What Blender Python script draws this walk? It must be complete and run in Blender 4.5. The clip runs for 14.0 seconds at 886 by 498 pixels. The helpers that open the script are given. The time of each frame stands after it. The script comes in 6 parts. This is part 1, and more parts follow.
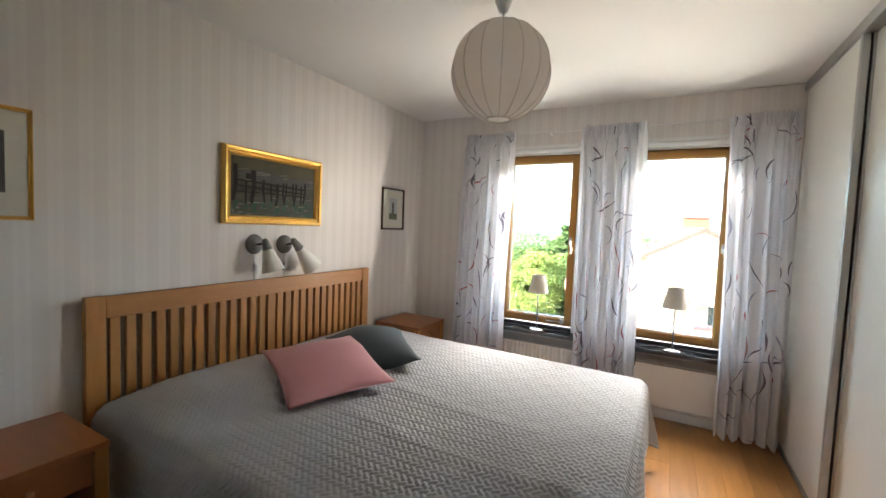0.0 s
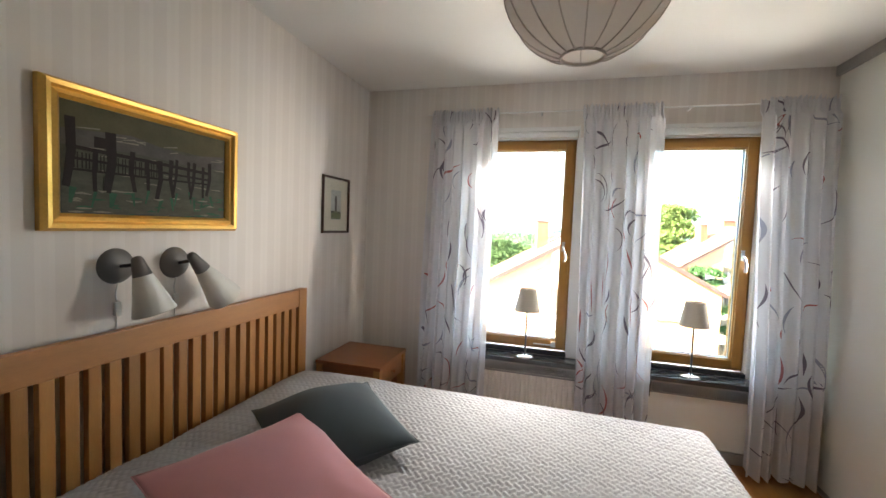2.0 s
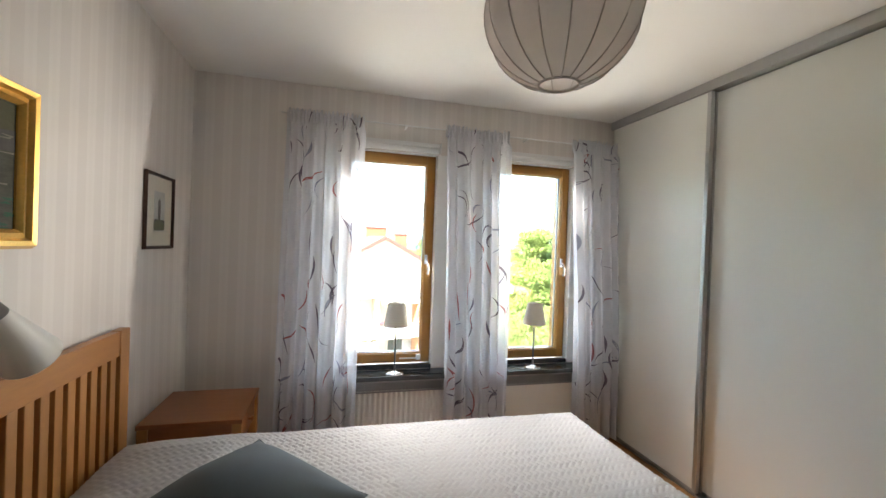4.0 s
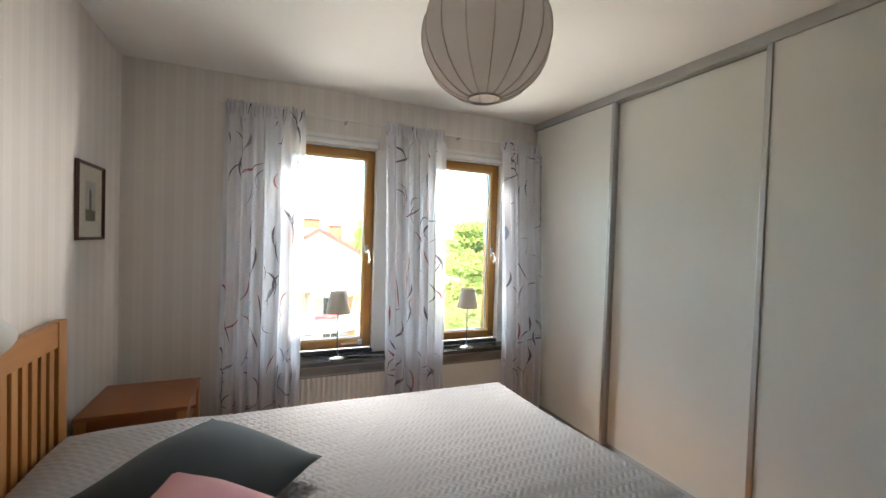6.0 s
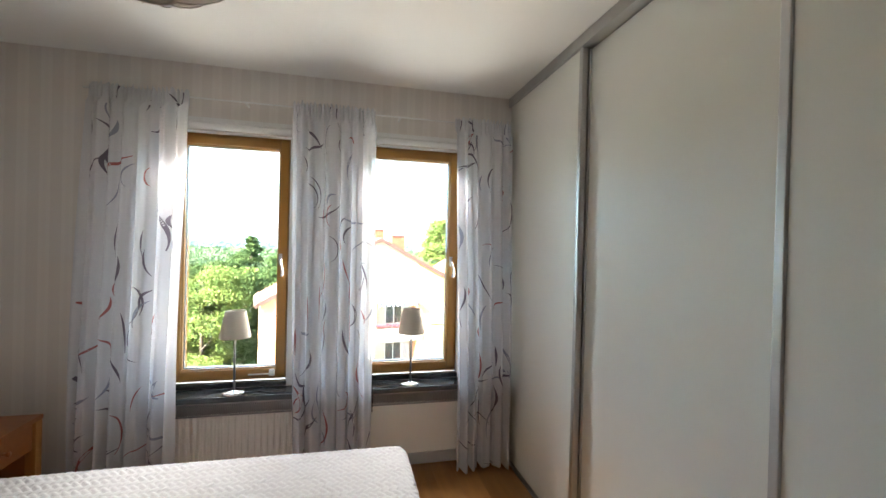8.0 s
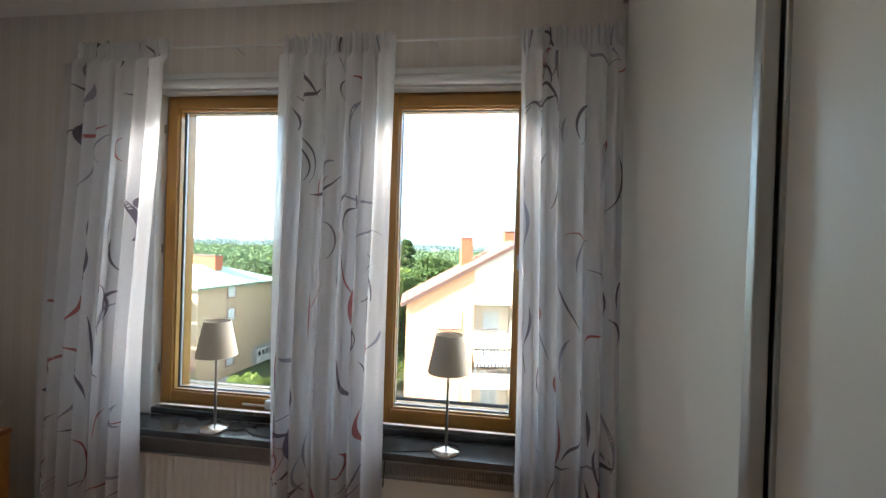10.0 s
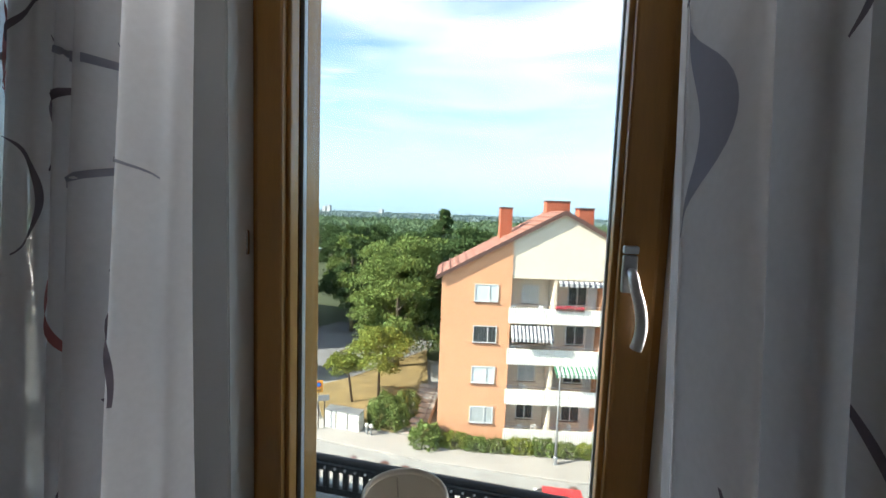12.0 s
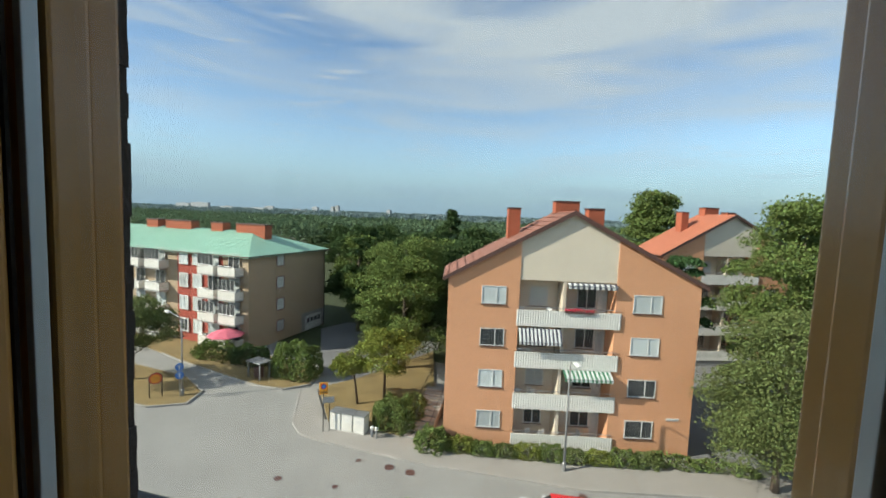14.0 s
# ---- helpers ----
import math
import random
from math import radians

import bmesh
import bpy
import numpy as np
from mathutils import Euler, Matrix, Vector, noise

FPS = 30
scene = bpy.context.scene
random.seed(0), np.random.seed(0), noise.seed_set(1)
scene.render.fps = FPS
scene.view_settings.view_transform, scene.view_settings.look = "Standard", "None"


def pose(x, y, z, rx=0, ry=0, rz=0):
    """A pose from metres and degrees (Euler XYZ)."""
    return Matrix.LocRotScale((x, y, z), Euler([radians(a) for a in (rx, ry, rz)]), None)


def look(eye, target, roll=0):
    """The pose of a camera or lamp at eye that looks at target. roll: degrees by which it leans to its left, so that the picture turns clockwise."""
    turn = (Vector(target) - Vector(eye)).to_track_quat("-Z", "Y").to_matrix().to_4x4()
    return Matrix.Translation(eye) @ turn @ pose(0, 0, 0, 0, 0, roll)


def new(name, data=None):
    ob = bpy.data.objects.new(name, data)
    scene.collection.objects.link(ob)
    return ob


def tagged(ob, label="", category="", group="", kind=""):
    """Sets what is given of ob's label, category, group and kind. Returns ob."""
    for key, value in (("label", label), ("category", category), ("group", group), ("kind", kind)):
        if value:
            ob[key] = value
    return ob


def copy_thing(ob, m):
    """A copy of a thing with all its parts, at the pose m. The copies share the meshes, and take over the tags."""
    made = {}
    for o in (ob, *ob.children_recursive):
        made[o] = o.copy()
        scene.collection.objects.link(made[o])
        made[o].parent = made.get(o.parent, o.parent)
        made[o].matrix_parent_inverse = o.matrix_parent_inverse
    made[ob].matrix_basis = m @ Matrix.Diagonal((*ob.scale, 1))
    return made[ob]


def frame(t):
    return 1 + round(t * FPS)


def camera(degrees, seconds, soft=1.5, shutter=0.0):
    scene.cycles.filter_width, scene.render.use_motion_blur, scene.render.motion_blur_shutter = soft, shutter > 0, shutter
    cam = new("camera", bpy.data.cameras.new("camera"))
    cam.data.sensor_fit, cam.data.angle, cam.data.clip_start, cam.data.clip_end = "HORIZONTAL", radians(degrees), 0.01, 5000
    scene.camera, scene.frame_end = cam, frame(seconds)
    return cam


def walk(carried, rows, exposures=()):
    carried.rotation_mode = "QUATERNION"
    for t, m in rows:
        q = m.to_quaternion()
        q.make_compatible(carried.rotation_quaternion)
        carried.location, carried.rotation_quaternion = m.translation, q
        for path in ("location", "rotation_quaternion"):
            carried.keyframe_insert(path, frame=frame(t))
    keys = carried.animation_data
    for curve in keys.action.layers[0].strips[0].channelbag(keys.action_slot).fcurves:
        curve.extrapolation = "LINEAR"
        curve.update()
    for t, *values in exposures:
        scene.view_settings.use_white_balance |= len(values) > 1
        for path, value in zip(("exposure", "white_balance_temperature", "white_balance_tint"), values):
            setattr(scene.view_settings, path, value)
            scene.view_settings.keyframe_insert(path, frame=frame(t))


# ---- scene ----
cam = camera(94.6, 14.0)
PATH = [
    (0, (2.267, -3.612, 1.422), (1.31, -1.859, 1.309), 2.3),
    (0.5, (2.118, -3.486, 1.437), (1.191, -1.718, 1.309), 2.3),
    (1, (1.894, -3.33, 1.449), (1.061, -1.516, 1.32), 2.3),
    (1.5, (1.684, -3.175, 1.462), (0.961, -1.314, 1.338), 2.4),
    (2, (1.502, -3.006, 1.447), (0.963, -1.083, 1.333), 2.3),
    (2.5, (1.293, -2.846, 1.463), (0.979, -0.873, 1.375), 2.4),
    (3, (1.137, -2.788, 1.466), (1.074, -0.789, 1.415), 2.5),
    (3.5, (0.992, -2.827, 1.448), (1.248, -0.844, 1.424), 2.3),
    (6, (0.838, -3.08, 1.426), (1.635, -1.246, 1.379), 1.8),
    (6.5, (1.05, -2.993, 1.432), (1.853, -1.162, 1.405), 1.6),
    (7, (1.334, -2.928, 1.422), (2.101, -1.08, 1.417), 1.3),
    (7.5, (1.589, -2.848, 1.408), (2.251, -0.961, 1.407), 1.2),
    (8, (1.941, -2.706, 1.432), (2.398, -0.759, 1.422), 1.4),
    (8.5, (2.211, -2.59, 1.424), (2.477, -0.607, 1.426), 1.5),
    (8.7, (2.289, -2.529, 1.418), (2.466, -0.537, 1.425), 1.5),
    (10.8, (2.562, -1.265, 1.390), (2.196, 0.701, 1.331), 2.1),
    (11, (2.568, -1.148, 1.39), (2.192, 0.814, 1.311), 2.1),
    (11.5, (2.539, -0.864, 1.398), (2.132, 1.09, 1.271), 1.8),
    (12, (2.5, -0.618, 1.399), (2.063, 1.327, 1.234), 2.1),
    (12.5, (2.479, -0.433, 1.392), (2.028, 1.507, 1.211), 2.0),
    (13, (2.474, -0.281, 1.381), (2.01, 1.655, 1.195), 2.0),
    (13.5, (2.464, -0.208, 1.372), (1.990, 1.727, 1.192), 2.1),
    (14, (2.457, -0.172, 1.367), (1.984, 1.764, 1.204), 2.2),
]
# stops along the walk: the lens closes as it turns to the bright street
EXPOSURES = [(0.0, 5.35, 7000, 11), (2.5, 5.1, 7000, 11), (6.5, 5.05, 6900, 10), (8.7, 4.75, 6900, 10), (10.8, 3.55, 6900, 10), (11.5, 2.95, 6700, 10), (12.0, 2.6, 6600, 10), (12.5, 2.1, 6600, 10), (13.2, 1.7, 6700, 10), (14.0, 1.5, 6700, 10)]
walk(cam, [(t, look(eye, target, roll)) for t, eye, target, roll in PATH], EXPOSURES)

# ---- world, sun, exposure ----
SUN = Vector((0.68, 0.39, -0.50)).normalized()
world = bpy.data.worlds.new("sky")
scene.world = world
world.use_nodes = True
wn, wl = world.node_tree.nodes, world.node_tree.links
wn.clear()
sky = wn.new("ShaderNodeTexSky")
sky.sky_type, sky.sun_disc = "NISHITA", False
sky.sun_elevation = math.asin(-SUN.z)
sky.sun_rotation = math.atan2(-SUN.x, -SUN.y)
sky.air_density, sky.dust_density, sky.ozone_density = 1.0, 0.15, 2.2
wcoord = wn.new("ShaderNodeTexCoord")
wmap = wn.new("ShaderNodeMapping")
wmap.inputs["Rotation"].default_value = (radians(4), radians(-6), radians(12))
wmap.inputs["Scale"].default_value = (1.0, 1.2, 7.5)
cloud_a = wn.new("ShaderNodeTexNoise")
cloud_a.inputs["Scale"].default_value = 1.7
cloud_a.inputs["Detail"].default_value = 9
cloud_a.inputs["Roughness"].default_value = 0.56
cloud_a.inputs["Distortion"].default_value = 0.9
wsep = wn.new("ShaderNodeSeparateXYZ")
wrise = wn.new("ShaderNodeMapRange")
wrise.inputs["From Min"].default_value, wrise.inputs["From Max"].default_value = 0.0, 0.42
wrise.inputs["To Min"].default_value, wrise.inputs["To Max"].default_value = -0.10, 0.17
wadd = wn.new("ShaderNodeMath")
wramp = wn.new("ShaderNodeValToRGB")
wramp.color_ramp.elements[0].position, wramp.color_ramp.elements[1].position = 0.48, 0.78
wramp.color_ramp.elements[1].color = (0.92, 0.92, 0.92, 1)
wmix = wn.new("ShaderNodeMixRGB")
wmix.inputs["Color2"].default_value = (3.5, 3.85, 4.25, 1)
wbg = wn.new("ShaderNodeBackground")
wbg.inputs["Strength"].default_value = 0.135
wout = wn.new("ShaderNodeOutputWorld")
wl.new(wcoord.outputs["Generated"], wmap.inputs["Vector"])
wl.new(wmap.outputs["Vector"], cloud_a.inputs["Vector"])
wl.new(wcoord.outputs["Generated"], wsep.inputs["Vector"])
wl.new(wsep.outputs["Z"], wrise.inputs["Value"])
wl.new(cloud_a.outputs["Fac"], wadd.inputs[0])
wl.new(wrise.outputs["Result"], wadd.inputs[1])
wl.new(wadd.outputs[0], wramp.inputs["Fac"])
wl.new(sky.outputs["Color"], wmix.inputs["Color1"])
# thin high streaks below the veil
wmap_b = wn.new("ShaderNodeMapping")
wmap_b.inputs["Rotation"].default_value = (radians(-3), radians(5), radians(-20))
wmap_b.inputs["Scale"].default_value = (1.4, 1.6, 17.0)
cloud_b = wn.new("ShaderNodeTexNoise")
cloud_b.inputs["Scale"].default_value = 2.3
cloud_b.inputs["Detail"].default_value = 7
cloud_b.inputs["Roughness"].default_value = 0.6
cloud_b.inputs["Distortion"].default_value = 1.6
wramp_b = wn.new("ShaderNodeValToRGB")
wramp_b.color_ramp.elements[0].position, wramp_b.color_ramp.elements[1].position = 0.56, 0.74
wmax = wn.new("ShaderNodeMath")
wmax.operation = "MAXIMUM"
wl.new(wcoord.outputs["Generated"], wmap_b.inputs["Vector"])
wl.new(wmap_b.outputs["Vector"], cloud_b.inputs["Vector"])
wl.new(cloud_b.outputs["Fac"], wramp_b.inputs["Fac"])
wl.new(wramp.outputs["Color"], wmax.inputs[0])
wl.new(wramp_b.outputs["Color"], wmax.inputs[1])
wl.new(wmax.outputs[0], wmix.inputs["Fac"])
whaze = wn.new("ShaderNodeMapRange")
whaze.interpolation_type = "SMOOTHSTEP"
whaze.inputs["From Min"].default_value, whaze.inputs["From Max"].default_value = 0.0, 0.20
whaze.inputs["To Min"].default_value, whaze.inputs["To Max"].default_value = 0.92, 0.0
whorizon = wn.new("ShaderNodeMixRGB")
whorizon.inputs["Color2"].default_value = (1.55, 2.5, 3.45, 1)
wl.new(wsep.outputs["Z"], whaze.inputs["Value"])
wl.new(whaze.outputs["Result"], whorizon.inputs["Fac"])
wl.new(wmix.outputs["Color"], whorizon.inputs["Color1"])
wl.new(whorizon.outputs["Color"], wbg.inputs["Color"])
wl.new(wbg.outputs["Background"], wout.inputs["Surface"])

sun_data = bpy.data.lights.new("sun", "SUN")
sun_data.energy, sun_data.angle, sun_data.color = 5.0, radians(0.53), (1.0, 0.93, 0.82)
sun = new("sun", sun_data)
sun.matrix_world = look((0, 0, 40), Vector((0, 0, 40)) + SUN)

# added strip lamps in the two window openings lift the daylight: down onto the bed as from the sky,
# up to the ceiling as from the bright street, and slantwise along the reveals onto the papered wall
def daylight(at, toward, wide, tall, watts, spread):
    ld = bpy.data.lights.new("window_daylight", "AREA")
    ld.shape, ld.size, ld.size_y, ld.energy, ld.spread = "RECTANGLE", wide, tall, watts, radians(spread)
    ld.color = (1.0, 0.965, 0.92)
    new("window_daylight", ld).matrix_world = look(at, Vector(at) + Vector(toward))


for left, right, side_watts in ((0.98, 1.54, 0.07), (2.07, 2.63, 0.09)):
    mid_x = (left + right) / 2
    for high, aim, watts, spread in ((1.995, -55, 0.19, 52), (0.64, 60, 0.12, 58)):
        daylight((mid_x, -0.012, high), (0, -math.cos(radians(aim)), math.sin(radians(aim))), 0.56, 0.07, watts, spread)
    daylight((right + 0.03, -0.016, 1.33), (-math.sin(radians(62)), -math.cos(radians(62)), 0), 0.05, 1.3, side_watts, 52)


# ---- materials ----
def rgb(c):
    return (c[0], c[1], c[2], 1.0)


def mat(name, color, rough=0.6, metal=0.0, vary=0.06, scale=6.0, fine=90.0, bump=0.1, depth=0.002, per_object=0.0, island=0.0, stretch=(1, 1, 1), sheen=0.0, coat=0.0):
    """A surface with stains at two scales, fine relief and, where asked, a tone of its own for each piece."""
    m = bpy.data.materials.new(name)
    m.use_nodes = True
    n, l = m.node_tree.nodes, m.node_tree.links
    b = n["Principled BSDF"]
    b.inputs["Roughness"].default_value, b.inputs["Metallic"].default_value = rough, metal
    b.inputs["Sheen Weight"].default_value, b.inputs["Coat Weight"].default_value = sheen, coat
    co = n.new("ShaderNodeTexCoord")
    mp = n.new("ShaderNodeMapping")
    mp.inputs["Scale"].default_value = stretch
    l.new(co.outputs["Object"], mp.inputs["Vector"])
    big, small = n.new("ShaderNodeTexNoise"), n.new("ShaderNodeTexNoise")
    big.inputs["Scale"].default_value, big.inputs["Detail"].default_value = scale, 4
    small.inputs["Scale"].default_value, small.inputs["Detail"].default_value = fine, 3
    for t in (big, small):
        l.new(mp.outputs["Vector"], t.inputs["Vector"])
    s = n.new("ShaderNodeMath")
    s.operation = "MULTIPLY_ADD"
    s.inputs[1].default_value = 0.5
    l.new(small.outputs["Fac"], s.inputs[0])
    l.new(big.outputs["Fac"], s.inputs[2])
    val = n.new("ShaderNodeMapRange")
    val.inputs["From Min"].default_value, val.inputs["From Max"].default_value = 0.4, 1.1
    val.inputs["To Min"].default_value, val.inputs["To Max"].default_value = 1 - vary, 1 + vary
    l.new(s.outputs[0], val.inputs["Value"])
    last = val.outputs["Result"]
    for amount, node, out in ((per_object, "ShaderNodeObjectInfo", "Random"), (island, "ShaderNodeNewGeometry", "Random Per Island")):
        if amount:
            o = n.new(node)
            r = n.new("ShaderNodeMapRange")
            r.inputs["To Min"].default_value, r.inputs["To Max"].default_value = 1 - amount, 1 + amount
            l.new(o.outputs[out], r.inputs["Value"])
            k = n.new("ShaderNodeMath")
            k.operation = "MULTIPLY"
            l.new(last, k.inputs[0])
            l.new(r.outputs["Result"], k.inputs[1])
            last = k.outputs[0]
    hsv = n.new("ShaderNodeHueSaturation")
    hsv.inputs["Color"].default_value = rgb(color)
    l.new(last, hsv.inputs["Value"])
    l.new(hsv.outputs["Color"], b.inputs["Base Color"])
    if bump:
        bp = n.new("ShaderNodeBump")
        bp.inputs["Strength"].default_value, bp.inputs["Distance"].default_value = bump, depth
        l.new(s.outputs[0], bp.inputs["Height"])
        l.new(bp.outputs["Normal"], b.inputs["Normal"])
    return m


def stripe_paper():
    """Wallpaper with woven vertical stripes of two close greys."""
    m = mat("striped_wallpaper", (0.70, 0.655, 0.61), 0.75, vary=0.03, scale=3, fine=260, bump=0.12, depth=0.001)
    n, l = m.node_tree.nodes, m.node_tree.links
    hsv = [k for k in n if k.bl_idname == "ShaderNodeHueSaturation"][0]
    co = n.new("ShaderNodeTexCoord")
    sp = n.new("ShaderNodeSeparateXYZ")
    l.new(co.outputs["Object"], sp.inputs["Vector"])
    add = n.new("ShaderNodeMath")
    l.new(sp.outputs["X"], add.inputs[0])
    l.new(sp.outputs["Y"], add.inputs[1])
    tone = None
    for freq, lo, hi in ((1 / 0.105, 0.45, 0.55), (1 / 0.035, 0.3, 0.7)):
        f = n.new("ShaderNodeMath")
        f.operation = "MULTIPLY"
        f.inputs[1].default_value = freq * 2 * math.pi
        l.new(add.outputs[0], f.inputs[0])
        si = n.new("ShaderNodeMath")
        si.operation = "SINE"
        l.new(f.outputs[0], si.inputs[0])
        mr = n.new("ShaderNodeMapRange")
        mr.interpolation_type = "SMOOTHSTEP"
        mr.inputs["From Min"].default_value, mr.inputs["From Max"].default_value = lo * 2 - 1, hi * 2 - 1
        l.new(si.outputs[0], mr.inputs["Value"])
        if tone is None:
            tone = mr.outputs["Result"]
        else:
            ma = n.new("ShaderNodeMath")
            ma.operation = "MULTIPLY_ADD"
            ma.inputs[1].default_value = 0.35
            l.new(mr.outputs["Result"], ma.inputs[0])
            l.new(tone, ma.inputs[2])
            tone = ma.outputs[0]
    mx = n.new("ShaderNodeMixRGB")
    mx.inputs["Color1"].default_value = rgb((0.775, 0.73, 0.69))
    mx.inputs["Color2"].default_value = rgb((0.735, 0.688, 0.648))
    l.new(tone, mx.inputs["Fac"])
    l.new(mx.outputs["Color"], hsv.inputs["Color"])
    return m


def glass(name, tint=(1, 1, 1), rough=0.0, gloss=0.02):
    m = bpy.data.materials.new(name)
    m.use_nodes = True
    n, l = m.node_tree.nodes, m.node_tree.links
    n.clear()
    tr, gl, mx, lw, pw, out = (n.new("ShaderNode" + k) for k in ("BsdfTransparent", "BsdfGlossy", "MixShader", "LayerWeight", "Math", "OutputMaterial"))
    tr.inputs["Color"].default_value = rgb(tint)
    gl.inputs["Roughness"].default_value = rough
    lw.inputs["Blend"].default_value = 0.5
    pw.operation = "POWER"
    pw.inputs[1].default_value = 5.0
    l.new(lw.outputs["Facing"], pw.inputs[0])
    sc = n.new("ShaderNodeMath")
    sc.operation = "MULTIPLY_ADD"
    sc.inputs[1].default_value, sc.inputs[2].default_value = 0.5, gloss
    l.new(pw.outputs[0], sc.inputs[0])
    l.new(sc.outputs[0], mx.inputs["Fac"])
    l.new(tr.outputs["BSDF"], mx.inputs[1])
    l.new(gl.outputs["BSDF"], mx.inputs[2])
    l.new(mx.outputs["Shader"], out.inputs["Surface"])
    return m


def cloth_sheer(name, color, see=0.3, pass_light=0.5):
    """Thin woven cloth that lets light through."""
    m = bpy.data.materials.new(name)
    m.use_nodes = True
    n, l = m.node_tree.nodes, m.node_tree.links
    n.clear()
    df, tl, tr, m1, m2, out = (n.new("ShaderNode" + k) for k in ("BsdfDiffuse", "BsdfTranslucent", "BsdfTransparent", "MixShader", "MixShader", "OutputMaterial"))
    co, ns = n.new("ShaderNodeTexCoord"), n.new("ShaderNodeTexNoise")
    ns.inputs["Scale"].default_value, ns.inputs["Detail"].default_value = 120, 3
    l.new(co.outputs["Object"], ns.inputs["Vector"])
    rp = n.new("ShaderNodeMapRange")
    rp.inputs["To Min"].default_value, rp.inputs["To Max"].default_value = see * 0.6, see * 1.4
    l.new(ns.outputs["Fac"], rp.inputs["Value"])
    for k in (df, tl):
        k.inputs["Color"].default_value = rgb(color)
    m1.inputs["Fac"].default_value = pass_light
    l.new(df.outputs["BSDF"], m1.inputs[1])
    l.new(tl.outputs["BSDF"], m1.inputs[2])
    l.new(rp.outputs["Result"], m2.inputs["Fac"])
    l.new(m1.outputs["Shader"], m2.inputs[1])
    l.new(tr.outputs["BSDF"], m2.inputs[2])
    l.new(m2.outputs["Shader"], out.inputs["Surface"])
    return m


PAPER = stripe_paper()
CEIL = mat("ceiling_paint", (0.84, 0.83, 0.80), 0.9, vary=0.02, scale=2, fine=160, bump=0.1, depth=0.001)
WHITE = mat("white_paint", (0.80, 0.80, 0.79), 0.45, vary=0.03, bump=0.05)
OAK_FLOOR = mat("oak_plank", (0.40, 0.185, 0.055), 0.32, vary=0.18, scale=3, fine=30, bump=0.08, per_object=0.16, stretch=(9, 0.9, 9), coat=0.3)
BEECH = mat("beech_wood", (0.41, 0.17, 0.042), 0.42, vary=0.14, scale=4, fine=40, bump=0.06, per_object=0.08, stretch=(8, 1, 8), coat=0.15)
BEECH_Z = mat("beech_wood_upright", (0.41, 0.18, 0.048), 0.42, vary=0.16, scale=4, fine=40, bump=0.06, per_object=0.16, stretch=(8, 8, 0.9), coat=0.15)
CHERRY = mat("reddish_beech", (0.32, 0.11, 0.033), 0.36, vary=0.12, scale=4, fine=40, bump=0.05, per_object=0.06, stretch=(1.2, 8, 8), coat=0.2)
PINE = mat("oiled_pine", (0.40, 0.19, 0.04), 0.38, vary=0.14, scale=5, fine=50, bump=0.06, stretch=(7, 7, 0.8), coat=0.25)
PINE_H = mat("oiled_pine_cross", (0.40, 0.19, 0.04), 0.38, vary=0.14, scale=5, fine=50, bump=0.06, stretch=(0.8, 7, 7), coat=0.25)
DARK_EDGE = mat("gasket_and_grille_gap_black", (0.02, 0.018, 0.016), 0.6, bump=0.0)
ALU = mat("brushed_aluminium", (0.50, 0.50, 0.50), 0.42, 1.0, vary=0.05, fine=200, bump=0.04, stretch=(1, 1, 0.05))
DOOR_WHITE = mat("laminate_white", (0.78, 0.785, 0.735), 0.36, vary=0.025, scale=2.5, fine=300, bump=0.06, depth=0.0006)
SILL = mat("dark_stone", (0.055, 0.058, 0.062), 0.22, vary=0.3, scale=14, fine=150, bump=0.04)
RAD = mat("radiator_enamel", (0.78, 0.76, 0.71), 0.35, vary=0.02, bump=0.03)
GRILLE = mat("grille_metal", (0.27, 0.27, 0.265), 0.45, 0.5, vary=0.1)
QUILT = mat("quilted_cotton", (0.45, 0.455, 0.475), 0.9, vary=0.04, scale=3, fine=500, bump=0.25, depth=0.0008, sheen=0.25)
SHEET = mat("mattress_ticking", (0.70, 0.69, 0.67), 0.9, vary=0.03)
PINK = mat("pink_cotton", (0.67, 0.30, 0.315), 0.85, vary=0.05, scale=8, fine=420, bump=0.25, depth=0.0008, sheen=0.3)
SLATE = mat("slate_cotton", (0.055, 0.075, 0.09), 0.85, vary=0.07, scale=8, fine=420, bump=0.25, depth=0.0008, sheen=0.1)
GOLD = mat("gilded_wood", (0.78, 0.47, 0.13), 0.34, 0.85, vary=0.18, scale=12, fine=120, bump=0.2)
DARKWOOD = mat("dark_frame_wood", (0.07, 0.03, 0.018), 0.4, vary=0.2, fine=80)
MATBOARD = mat("cream_mount", (0.74, 0.70, 0.60), 0.9, vary=0.02, bump=0.03)
OIL_DARK = mat("paint_dark_brown", (0.02, 0.015, 0.014), 0.85, vary=0.4, scale=25, fine=200, bump=0.4)
OIL_SEA = mat("paint_grey_green_sea", (0.075, 0.078, 0.06), 0.85, vary=0.35, scale=18, fine=120, bump=0.5, stretch=(1, 1, 3))
OIL_SKY = mat("paint_olive_sky", (0.085, 0.08, 0.045), 0.85, vary=0.2, scale=12, fine=120, bump=0.5)
OIL_HILL = mat("paint_grey_hill", (0.085, 0.08, 0.075), 0.85, vary=0.3, scale=16, fine=120, bump=0.5)
OIL_GREEN = mat("paint_deep_green", (0.03, 0.10, 0.06), 0.85, vary=0.4, scale=20, fine=120, bump=0.5)
OIL_PALE = mat("paint_pale_grey", (0.22, 0.20, 0.165), 0.85, vary=0.3, scale=20, fine=120, bump=0.5)
WASH_SKY = mat("watercolour_blue", (0.55, 0.57, 0.55), 0.9, vary=0.12, scale=20)
